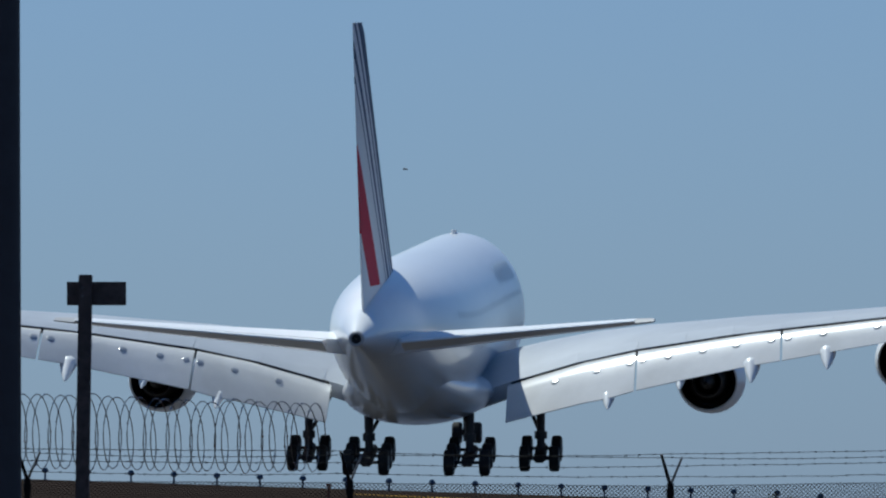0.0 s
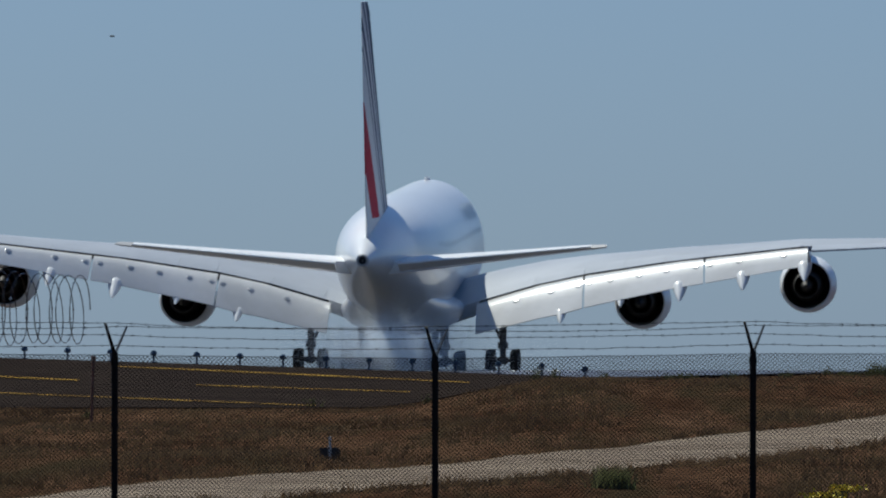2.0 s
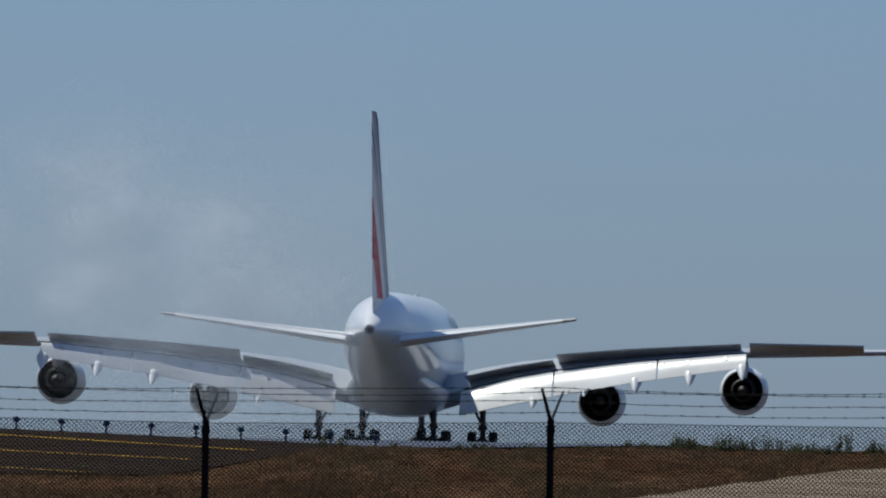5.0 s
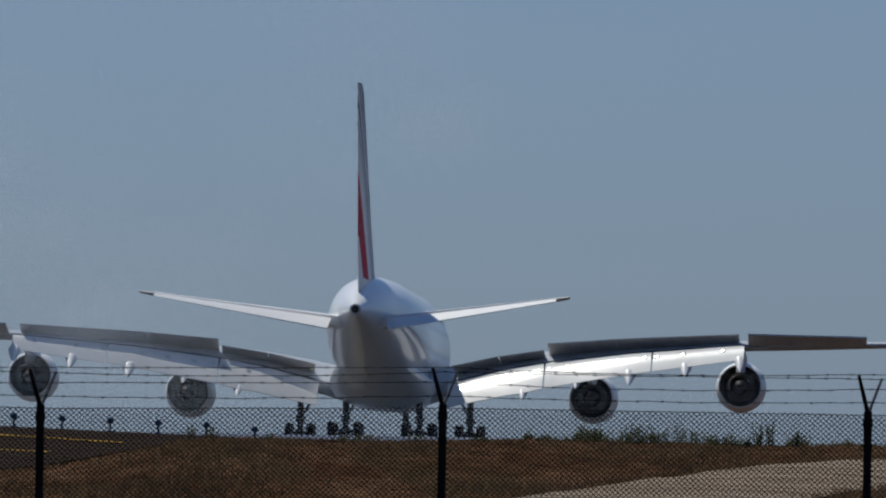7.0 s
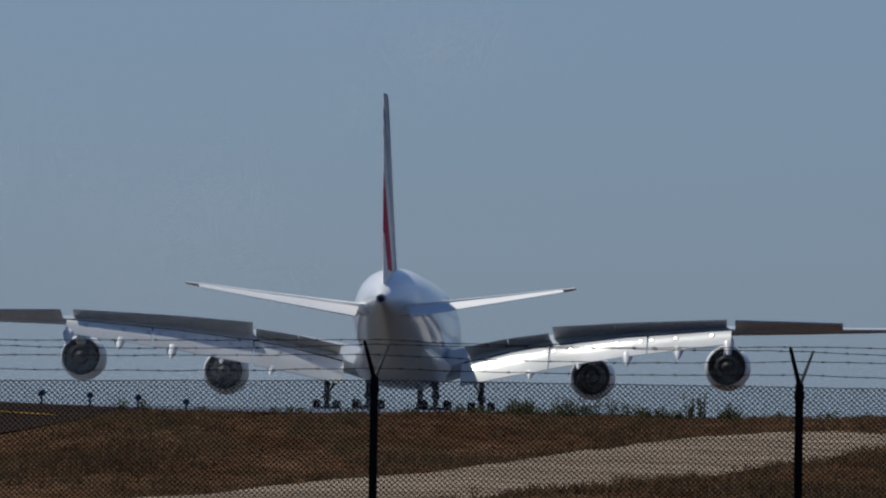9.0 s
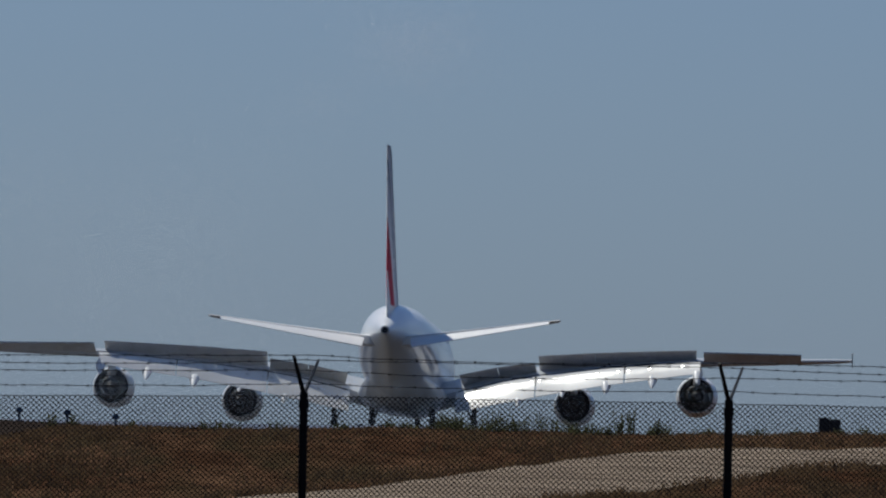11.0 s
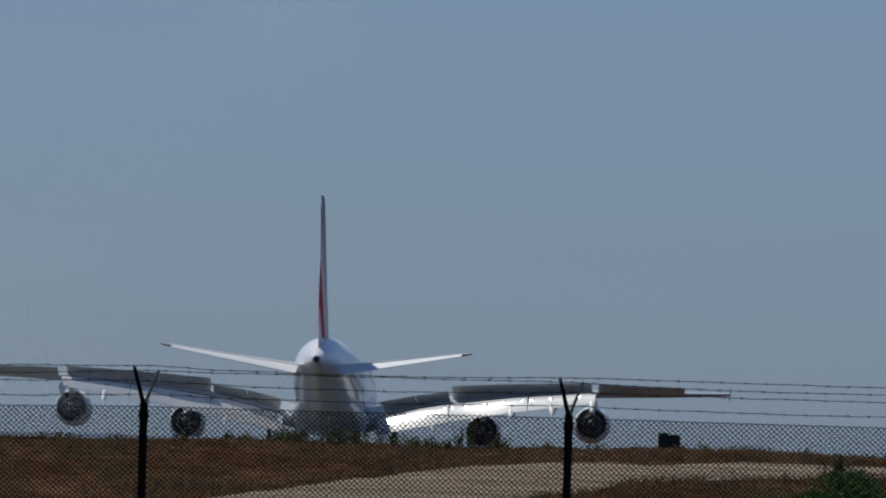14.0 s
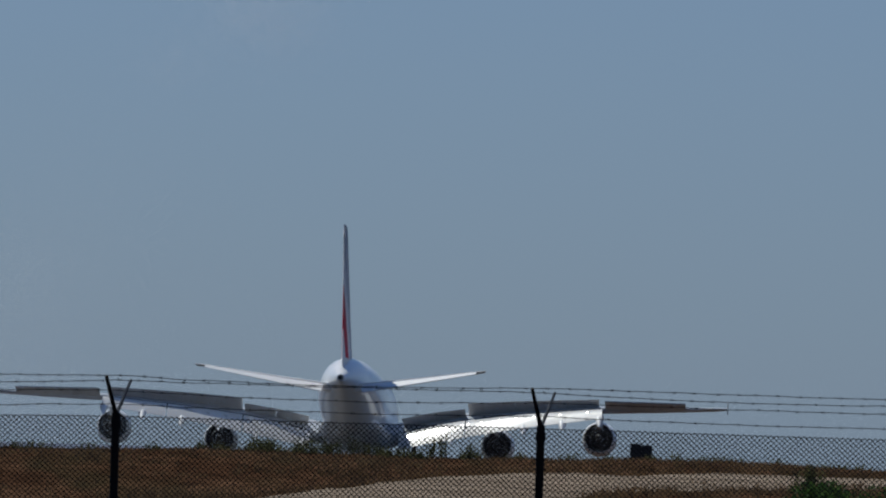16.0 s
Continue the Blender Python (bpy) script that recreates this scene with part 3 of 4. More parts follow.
for x, y, h, w, c in ((7.80, 139.0, 0.50, 0.30, 1100), (-9.2, 146, 0.14, 0.2, 150), (-6.3, 151.5, 0.16, 0.25, 150)):
    weed("bush", x, y, h, w, "low olive green bush on the grass slope", c)
for x, y, h, w, c in ((6.85, 128.0, 0.40, 0.55, 3600), (7.35, 128.2, 0.46, 0.60, 4200), (7.95, 128.0, 0.56, 0.65, 4200), (8.7, 127.6, 0.50, 0.70, 4200), (7.85, 137.3, 0.33, 0.50, 2600)):
    weed("bush", x, y, h, w, "low fresh green leafy bush on the grass slope", c, LEAF, 1.5)


def flower(x, y, high):
    """A low weed with yellow heads."""
    ob = weed("weed", x, y, high, 0.22, "low green weed with yellow flowers", 260)
    bm = bmesh.new()
    for _ in range(110):
        c = Vector((random.gauss(0, 0.10), random.gauss(0, 0.10), high * random.uniform(0.7, 1.05)))
        s, q = 0.02, Euler([random.uniform(0, 6.28) for _ in range(3)]).to_quaternion()
        bm.faces.new([bm.verts.new(c + q @ Vector(p)) for p in ((-s, 0, 0), (0, -s, 0), (s, 0, 0), (0, s, 0))])
    tagged(part("blossom", bm, YELLOWF, ob, "small yellow flower heads"), kind="stuff")


flower(0.95, 108.0, 0.19)
flower(0.72, 107.5, 0.14)
tuft = [(-1.50 + random.gauss(0, 0.06), 111.9 + random.gauss(0, 0.06)) for _ in range(26)]
blade_cloud("grass_tuft", tuft, WEED, "spiky olive grass tuft beside the dirt road", 0.12, 0.30, 0.45, 12)
rusty = tagged(new("rusty_stake"), "thin rusty steel stake standing in the dry grass", "stake")
bm = bmesh.new()
rod(bm, (0, 0, -0.1), (0.03, 0, 0.88), 0.020, 0.017, 8)
part("shaft", bm, RUSTY, rusty)
bm = bmesh.new()
rod(bm, (0.03, 0, 0.86), (0.03, 0, 0.90), 0.034, 0.034, 8)
part("cap", bm, RUSTY, rusty)
rusty.location = (-8.76, 140, ground_z(-8.76, 140))


# ------------------------------------------------------------------ the airliner
# x to starboard, y to the nose, z up from the ground under the main wheels
BODY = [(37, 5.0, 5.6, 0.15), (36.2, 4.2, 6.9, 1.2), (34.5, 3.4, 8.4, 2.1), (31.5, 2.8, 10.1, 2.95), (27.5, 2.6, 11.0, 3.45), (22, 2.5, 11.25, 3.57), (12, 2.5, 11.25, 3.57),
        (0, 2.5, 11.25, 3.57), (-5, 2.75, 11.25, 3.55), (-10, 3.4, 11.2, 3.42), (-16, 4.5, 11.05, 3.05), (-22, 5.75, 10.7, 2.42), (-27, 6.75, 10.0, 1.66), (-31, 7.5, 9.15, 0.85), (-32.9, 7.85, 8.63, 0.42)]


def body_at(y):
    rows = BODY[::-1]
    lo, hi, hw = [smooth_list(y, [(r[0], r[k]) for r in rows]) for k in (1, 2, 3)]
    return lo + 0.007 * (y + 33), hi + 0.0135 * (y + 34), hw


def body_point(y, angle, out=0.0):
    lo, hi, hw = body_at(y)
    return Vector(((hw + out) * math.sin(angle), y, (lo + hi) / 2 + ((hi - lo) / 2 + out) * math.cos(angle)))


plane = tagged(new("airliner"), "white double-deck four-engine airliner landing with flaps down", "aeroplane")
plane_parts_moving = []

bm = bmesh.new()
ys = [37 - 0.25 * k for k in range(8)] + [35 - 69.0 * k / 84 + 1.1 * k / 84 for k in range(85)]
loft(bm, [[body_point(y, 2 * math.pi * k / 72) for k in range(72)] for y in ys])
fuselage = part("fuselage", bm, BODYP, plane, smooth=True)

# belly fairing
bm = bmesh.new()
rings = []
BELLY = [(19, 3.9, 1.6), (16, 3.2, 2.9), (12, 2.65, 3.7), (7, 2.42, 3.92), (0, 2.42, 3.88), (-4, 2.65, 3.62), (-8, 3.2, 3.15), (-12, 4.15, 2.4), (-15, 5.2, 1.4)]
for k in range(69):
    y = 19 - k / 2
    lo, hw = smooth_list(y, [(r[0], r[1]) for r in BELLY[::-1]]), smooth_list(y, [(r[0], r[2]) for r in BELLY[::-1]])
    mid = lo + (5.6 + 0.04 * max(0, -y) - lo) * 0.55
    rings.append([Vector((hw * math.cos(6.283 * j / 40), y, mid + (mid - lo if math.sin(6.283 * j / 40) < 0 else 1.0) * math.sin(6.283 * j / 40))) for j in range(40)])
loft(bm, rings)
part("belly_fairing", bm, BODYP, plane, smooth=True)

bm = bmesh.new()
lathe_y(bm, [(0.5, 0.44), (-0.35, 0.36), (-0.35, 0.26), (0.4, 0.24)], 20, (0, -32.9, 8.24))
part("apu_exhaust", bm, GREYT, plane, "grey metal exhaust at the tail's tip", smooth=True)
# flat black disc painting in the dark of the exhaust hole
bm = bmesh.new()
lathe_y(bm, [(0.0, 0.25), (-0.01, 0.02)], 16, (0, -33.02, 8.24))
part("apu_hole_shade", bm, INNER, plane)
bm = bmesh.new()
rod(bm, (0, 22, 11.9), (0, 22, 12.22), 0.24, 0.13, 12)
part("beacon", bm, WHITE, plane)

# lettering on the forward body, as plain bars
for side in (1, -1):
    for k in range(7):
        y = 24.5 - 1.45 * k
        bm = bmesh.new()
        rows = []
        for a in (48, 53, 58, 63):
            rows.append([bm.verts.new(body_point(yy, side * radians(a), 0.02)) for yy in (y, y - 0.9)])
        for p, q in zip(rows, rows[1:]):
            bm.faces.new((p[0], p[1], q[1], q[0]))
        part("lettering_bar", bm, BLUE, fuselage)

# cabin windows: two rows on each side
win_me = None
for side in (1, -1):
    for deck, ang in ((0, 74), (1, 97)):
        for k in range(44):
            y = 25.5 - 1.05 * k
            if deck == 0 and y < -12:
                continue
            if win_me is None:
                bm = bmesh.new()
                bm.faces.new([bm.verts.new((0, 0.13 * math.cos(6.283 * j / 10), 0.19 * math.sin(6.283 * j / 10))) for j in range(10)])
                win_me = mesh_of("window", bm, PANE)
            ob = new("window", win_me)
            ob.parent = fuselage
            ob.matrix_basis = Matrix.Translation(body_point(y, side * radians(ang), 0.012)) @ pose(0, 0, 0, 0, -side * (ang - 90) * -0.9, 0)

def hinge_frame(a, b, back):
    """A frame with x along the hinge a to b (towards starboard), y ahead."""
    if a.x > b.x:
        a, b = b, a
    x = (b - a).normalized()
    y = (a - back)
    y = (y - x * y.dot(x)).normalized()
    z = x.cross(y)
    m = Matrix((x, y, z)).transposed().to_4x4()
    m.translation = a
    return m


# fin
def flat_section(y_le, y_te, thick, n=9):
    """Airfoil outline as (y, half offset) pairs, down one side and back up the other."""
    out = []
    for k in range(n):
        f = (k / (n - 1)) ** 1.5
        h = thick * (2.6 * math.sqrt(f) * (1 - f) + 0.10 * f) * 0.5
        out.append((y_le + (y_te - y_le) * f, h))
    return out + [(y, -h) for y, h in out[::-1]]


bm = bmesh.new()
rings = []
for z, le, te, th in ((9.6, -12.8, -29.7, 1.05), (11.0, -15.4, -30.2, 0.88), (15, -20.0, -31.5, 0.68), (20, -25.7, -33.2, 0.52), (23.5, -29.6, -34.4, 0.40), (24.1, -30.6, -34.6, 0.28)):
    rings.append([Vector((h, y, z)) for y, h in flat_section(le, te, th)])
loft(bm, rings)
part("fin", bm, FIN, plane, "white fin with slate-blue and red bands", smooth=True)

# tailplane, one half a side, with its elevator
TAIL = [(0.6, -19.8, -30.0, 7.50, 1.05), (2.0, -20.9, -30.5, 7.63, 0.95), (8.5, -27.0, -32.7, 8.42, 0.56), (14.08, -32.0, -34.6, 9.10, 0.30)]


def tail_ring(row, side, f0, f1, origin=(0, 0, 0)):
    x, le, te, z, th = row
    c = le - te
    pts = [(y, h) for y, h in flat_section(le, te, th, 19) if f0 - 1e-6 <= (le - y) / c <= f1 + 1e-6]
    return [Vector((side * x, y, z + h + (y - te) * 0.015)) - Vector(origin) for y, h in pts]


for side in (1, -1):
    bm = bmesh.new()
    loft(bm, [tail_ring(r, side, 0, 0.70) for r in TAIL])
    tail = part("tailplane", bm, WHITE, plane, smooth=True)
    rows = TAIL[1:]
    hinge = [Vector((side * r[0], r[1] + (r[2] - r[1]) * 0.70, r[3] + (r[1] - r[2]) * 0.3 * 0.015)) for r in rows]
    m = hinge_frame(hinge[0], hinge[-1], hinge[-1] + Vector((0, -2, 0)))
    inv = m.inverted()
    bm = bmesh.new()
    loft(bm, [[inv @ v for v in tail_ring(r, side, 0.702, 1.0)] for r in rows])
    ob = part("elevator", bm, WHITE, tail, smooth=True)
    ob.matrix_basis = m
    plane_parts_moving.append((ob, [(t, m @ pose(0, 0, 0, -a)) for t, a in ((0, 8), (1.5, 8), (3.0, 8), (4.2, 6), (5.2, -5), (6.3, -15), (16, -16))]))
    # the shading of the tailplane's end is put into a grey tip
    bm = bmesh.new()
    loft(bm, [[Vector((side * x, y, z + h + (y - te) * 0.015)) for y, h in flat_section(le, te, th)] for x, le, te, z, th in ((14.10, -32.02, -34.6, 9.10, 0.29), (14.9, -32.9, -34.8, 9.19, 0.22), (15.08, -33.7, -34.9, 9.22, 0.14))])
    part("tip", bm, GREYT, tail, "tip toned grey for its shading", smooth=True)

# wings
LE = [(2.5, 17.4), (13, 10.2), (26, 0.8), (38.5, -8.3), (39.9, -10.6)]
TE = [(2.5, -3.6), (13, -4.9), (26, -8.3), (39.9, -13.6)]
ZT = [(2.5, 3.30), (4.6, 3.97), (6, 4.38), (9, 5.22), (12, 5.83), (18, 6.71), (26, 7.50), (39.9, 7.80)]
ROOT = (3.4, 0.0, 4.0)


def wing_point(x, f, dz):
    le, te, zt = lerp_list(x, LE), lerp_list(x, TE), lerp_list(x, ZT)
    c = le - te
    inc = radians(4.5 - 4.0 * min(1, x / 30))
    return Vector((x, le - c * f, zt + (0.72 - f) * c * math.tan(inc) * (1 if f < 0.72 else 0.4) + dz * c * lerp_list(x, [(6, 1.0), (20, 0.68)])))


UP = [(0, 0.0), (0.03, 0.028), (0.1, 0.05), (0.25, 0.075), (0.4, 0.078), (0.55, 0.062), (0.72, 0.028)]
LOW = [(0.72, -0.012), (0.5, -0.035), (0.3, -0.045), (0.1, -0.035), (0.03, -0.02)]


def upper(x, f):
    return wing_point(x, f, lerp_list(f, UP))


def lower(x, f):
    return wing_point(x, f, lerp_list(f, sorted(LOW)))


def mirrored(side):
    return lambda v: Vector((side * (v.x - ROOT[0]), v.y - ROOT[1], v.z - ROOT[2]))


def panel(name, wing, corners, top_mat, under_mat, thick, label=""):
    """A thin plate with corners hinge_in, hinge_out, back_out, back_in in wing space; returns it and its hinge frame."""
    m = hinge_frame(corners[0], corners[1], corners[2])
    inv = m.inverted()
    c = [inv @ p for p in corners]
    up = Vector((0, 0, 0.012))
    bm = bmesh.new()
    hi = [bm.verts.new(p + up) for p in c]
    lo = [bm.verts.new(p + up - Vector((0, 0, thick * (1 if k < 2 else 0.5)))) for k, p in enumerate(c)]
    bm.faces.new(hi)
    bm.faces.new(lo[::-1])
    for k in range(4):
        bm.faces.new((hi[k], lo[k], lo[(k + 1) % 4], hi[(k + 1) % 4]))
    bmesh.ops.recalc_face_normals(bm, faces=bm.faces)
    ob = part(name, bm, top_mat, wing, label)
    ob.data.materials.append(under_mat)
    for p in ob.data.polygons:
        if p.normal.z < -0.5:
            p.material_index = 1
    ob.matrix_basis = m
    return ob, m


def build_wing(side):
    mir = mirrored(side)
    bm = bmesh.new()
    rings = []
    for x in (2.5, 4.6, 6, 9, 12, 15, 18, 22, 26, 32, 38.5, 39.9):
        rings.append([mir(upper(x, f)) for f, _ in UP] + [mir(lower(x, f)) for f, _ in LOW])
    loft(bm, rings)
    wing = part("wing", bm, WINGG, plane, "white swept wing with flaps down", smooth=True)
    wing.location = (side * ROOT[0], ROOT[1], ROOT[2])
    # black strip behind the fixed wing, painting in the shade of the flap slot
    bm = bmesh.new()
    rows = []
    for x in (4.9, 6, 9, 12, 15, 18, 22, 26.5):
        a, b = mir(upper(x, 0.72)), mir(lower(x, 0.72))
        off = Vector((0, -0.02, 0))
        rows.append([bm.verts.new(a + off - Vector((0, 0, 0.03))), bm.verts.new(b + off)])
    for p, q in zip(rows, rows[1:]):
        bm.faces.new((p[0], p[1], q[1], q[0]))
    part("slot_shade", bm, DARK, wing)
    # flaps
    down = radians(34)
    for x0, x1, domes in ((4.75, 11.80, (7.5, 9.8, 11.6)), (11.93, 19.72, (12.3, 13.7, 15.6, 17.4, 19.3)), (19.85, 26.5, (20.2, 22.1, 25.0))):
        bm = bmesh.new()
        rings = []
        for x in [x0 + (x1 - x0) * k / 5 for k in range(6)]:
            c = lerp_list(x, LE) - lerp_list(x, TE)
            nose = upper(x, 0.72) + Vector((0, -0.12, -0.09 - 0.006 * c))
            fc = (0.162 + 0.056 * min(1, (x - 4.4) / 6)) * c
            ring = []
            for f, h in ((0, 0.0), (0.04, 0.05), (0.15, 0.085), (0.35, 0.09), (0.65, 0.06), (1, 0.008), (1, -0.006), (0.6, -0.01), (0.2, -0.03), (0.04, -0.03)):
                d = Vector((0, -math.cos(down) * f * fc, -math.sin(down) * f * fc))
                nrm = Vector((0, -math.sin(down), math.cos(down))) * h * fc
                ring.append(mir(nose + d + nrm))
            rings.append(ring)
        loft(bm, rings)
        flap = part("flap", bm, FLAPW, wing, "glossy white lowered flap", smooth=True)
        for x in domes:
            c = lerp_list(x, LE) - lerp_list(x, TE)
            fc = (0.162 + 0.056 * min(1, (x - 4.4) / 6)) * c
            out = Vector((-0.37, -math.sin(down), math.cos(down))).normalized()
            p = upper(x, 0.72) + Vector((0, -0.12 - math.cos(down) * 0.36 * fc, -0.09 - 0.006 * c - math.sin(down) * 0.36 * fc)) + out * 0.082 * fc
            turn = out.to_track_quat("Z", "Y")
            bm = bmesh.new()
            bmesh.ops.create_uvsphere(bm, u_segments=16, v_segments=10, radius=1.0)
            for v in bm.verts:
                v.co = mir(p + turn @ Vector((0.25 * v.co.x, 0.22 * v.co.y, 0.035 * v.co.z)))
            bmesh.ops.recalc_face_normals(bm, faces=bm.faces)
            part("hinge_cover", bm, DOME, flap, "small bare metal hinge cover", smooth=True)
    # spoilers
    cuts = [(5.2, 8.54), (8.55, 11.84), (12.08, 14.5), (14.51, 17.1), (17.11, 19.7), (19.71, 22.5), (22.51, 26.1)]
    for k, (x0, x1) in enumerate(cuts):
        f0 = 0.62 if k < 2 else 0.57
        cs = [mir(upper(x0, f0)), mir(upper(x1, f0)), mir(upper(x1, 0.735)), mir(upper(x0, 0.735))]
        ob, m = panel("spoiler", wing, cs, WINGG, SPOIL, 0.08, "grey spoiler panel raised after touchdown")
        peak = 36 if k < 2 else 40
        plane_parts_moving.append((ob, [(t, m @ pose(0, 0, 0, -a * peak)) for t, a in ((0, 0), (2.2, 0), (2.6, 0.10), (3.0, 0.22), (3.5, 0.46), (4.2, 0.56), (5.2, 0.68), (6.3, 0.74), (9.2, 0.82), (11.3, 1), (16, 1))]))
    # ailerons
    for x0, x1 in ((26.8, 29.7), (29.71, 32.6), (32.61, 35.4)):
        cs = [mir(upper(x0, 0.70)), mir(upper(x1, 0.70)), mir(wing_point(x1, 1.0, 0.0)), mir(wing_point(x0, 1.0, 0.0))]
        ob, m = panel("aileron", wing, cs, WINGG, SPOIL, 0.22, "grey aileron at the wing's outer back edge")
        plane_parts_moving.append((ob, [(t, m @ pose(0, 0, 0, -a)) for t, a in ((0, -2), (1.8, -2), (2.6, 8), (3.5, 17), (6.3, 20), (16, 20))]))
    # flap track fairings: slim pods that end in a point behind and below the flap
    for x, big in ((10.4, 0.75), (14.3, 0.6), (18.2, 1.0), (22.3, 0.95), (26.3, 1.0)):
        c = lerp_list(x, LE) - lerp_list(x, TE)
        edge = upper(x, 0.72) + Vector((0, -0.12 - 0.2 * c * math.cos(down), -0.20 - 0.2 * c * math.sin(down)))
        p, k1, q = mir(lower(x, 0.42) - Vector((0, 0, 0.12))), mir(edge + Vector((0, 0.15, -0.08))), mir(edge + Vector((0, -1.2 * big, -0.95 * big)))
        bm = bmesh.new()
        rings = []
        for k in range(17):
            t = k / 16
            m = p.lerp(k1, t / 0.55) if t < 0.55 else k1.lerp(q, (t - 0.55) / 0.45)
            w = 0.10 + 0.36 * math.sin(math.pi / 2 * t / 0.55) if t < 0.55 else max(0.015, 0.46 * (1 - (t - 0.55) / 0.45) ** 0.7)
            rings.append([Vector((m.x + big * w * math.cos(6.283 * j / 14), m.y, m.z + 0.9 * big * w * math.sin(6.283 * j / 14))) for j in range(14)])
        loft(bm, rings)
        part("flap_fairing", bm, WHITE, wing, smooth=True)
    # engines
    for x, y, z in ((14.95, 8.8, 3.97), (26.05, 2.2, 4.93)):
        e = mir(Vector((x, y, z)))
        bm = bmesh.new()
        lathe_y(bm, [(0.0, 1.50), (0.0, 1.58), (1.2, 1.76), (3.0, 1.86), (4.8, 1.74), (5.6, 1.52), (5.75, 1.42), (5.5, 1.36)], 48, e)
        part("nacelle", bm, WHITE, wing, "white engine nacelle", smooth=True)
        # the shade deep inside the engine is put into black walls and disc
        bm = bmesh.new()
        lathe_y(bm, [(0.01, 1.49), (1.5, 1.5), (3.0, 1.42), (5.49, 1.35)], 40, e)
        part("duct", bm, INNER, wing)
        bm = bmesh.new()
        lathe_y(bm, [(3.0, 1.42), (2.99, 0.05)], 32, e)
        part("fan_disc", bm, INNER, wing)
        bm = bmesh.new()
        lathe_y(bm, [(2.6, 1.08), (0.6, 1.05), (-0.9, 0.78), (-0.9, 0.72), (0.2, 0.70)], 36, e)
        part("core_cowl", bm, NOZZLE, wing, smooth=True)
        bm = bmesh.new()
        lathe_y(bm, [(0.2, 0.46), (-0.9, 0.40), (-2.0, 0.10), (-2.05, 0.02)], 24, e)
        part("exhaust_cone", bm, NOZZLE, wing, smooth=True)
        bm = bmesh.new()
        top = mir(lower(x, 0.30))
        rings = []
        for yy, z0, z1, w in ((e.y + 4.2, e.z + 1.6, e.z + 1.95, 0.10), (e.y + 2.5, e.z + 1.4, max(top.z, e.z + 1.9) + 0.1, 0.28), (e.y + 0.0, e.z + 0.95, top.z + 0.2, 0.30), (e.y - 2.6, e.z + 0.95, top.z + 0.1, 0.16), (e.y - 3.6, e.z + 1.5, top.z, 0.05)):
            rings.append([Vector((e.x + sx * w, yy, zz)) for sx, zz in ((-1, z0), (1, z0), (1, max(z1, z0 + 0.1)), (-1, max(z1, z0 + 0.1)))])
        loft(bm, rings)
        part("pylon", bm, WHITE, wing)
    # wingtip fence
    tip = mir(wing_point(39.9, 0.6, 0))
    bm = bmesh.new()
    loft(bm, [[Vector((tip.x + w, tip.y + yy, tip.z + zz)) for w in (-0.04, 0.04) for yy in ((0.8 - abs(zz) * 0.8), (-1.2 - abs(zz) * 0.3))] for zz in (-0.6, 0, 0.6)])
    part("wingtip_fence", bm, WHITE, wing)
    lift = pose(*wing.location)
    plane_parts_moving.append((wing, [(t, lift @ pose(0, 0, 0, 0, -side * a, 0)) for t, a in ((0, 2.1), (1.5, 2.15), (2.5, 1.85), (3.5, 1.0), (4.2, 0.4), (6.3, -0.9), (9, -1.0), (16, -1.0))]))
    return wing


wing_right, wing_left = build_wing(1), build_wing(-1)


# landing gear
tyre_me, rim_me = None, None


def gear(x, y, axles, half, top, radius=0.70, tilt=0.0):
    global tyre_me, rim_me
    bm = bmesh.new()
    rod(bm, (x, y, radius), (x, y, top), 0.20, 0.26, 14)
    rod(bm, (x, y, 1.5), (x, y, 1.9), 0.34, 0.34, 12)
    rod(bm, (x, y, 1.7), (x * 0.8, y + 2.2, top), 0.10, 0.10, 8)
    part("landing_gear_leg", bm, STEEL, plane, "dark steel landing gear leg")
    span = (axles - 1) * 1.7
    bm = bmesh.new()
    box(bm, -0.30, 0.30, -span / 2 - 0.15, span / 2 + 0.15, -0.22, 0.26, 0.08)
    bogie = part("bogie", bm, STEEL, plane, "dark wheel bogie")
    bogie.location = (x, y, radius)
    if tyre_me is None:
        bm = bmesh.new()
        lathe_x(bm, [(-0.26, 0.42), (-0.27, 0.58), (-0.22, 0.68), (-0.1, 0.70), (0.1, 0.70), (0.22, 0.68), (0.27, 0.58), (0.26, 0.42)], 28)
        tyre_me = mesh_of("wheel", bm, TYRE, True)
        bm = bmesh.new()
        lathe_x(bm, [(-0.20, 0.06), (-0.28, 0.2), (-0.27, 0.40), (0.27, 0.40), (0.28, 0.2), (0.20, 0.06)], 20)
        rim_me = mesh_of("rim", bm, STEEL, True)
    for k in range(axles):
        yy = -span / 2 + 1.7 * k
        bm = bmesh.new()
        rod(bm, (-half, yy, 0), (half, yy, 0), 0.09, sides=10)
        part("axle", bm, STEEL, bogie)
        for s in (-1, 1):
            for nm, me in (("wheel", tyre_me), ("rim", rim_me)):
                w = new(nm, me)
                w.parent = bogie
                w.location = (s * half, yy, 0)
                w.scale = (1, radius / 0.70, radius / 0.70)
    if tilt:
        at = pose(x, y, radius)
        plane_parts_moving.append((bogie, [(t, at @ pose(0, 0, 0, r * tilt)) for t, r in ((0, 1), (1.1, 1), (1.5, 0.2), (1.8, 0), (16, 0))]))


for s in (-1, 1):
    gear(s * 6.25, 4.2, 2, 0.80, 4.2, tilt=16)
    gear(s * 2.7, 1.0, 3, 0.95, 3.0, tilt=9)
gear(0, 30.0, 1, 0.55, 3.2, 0.60)


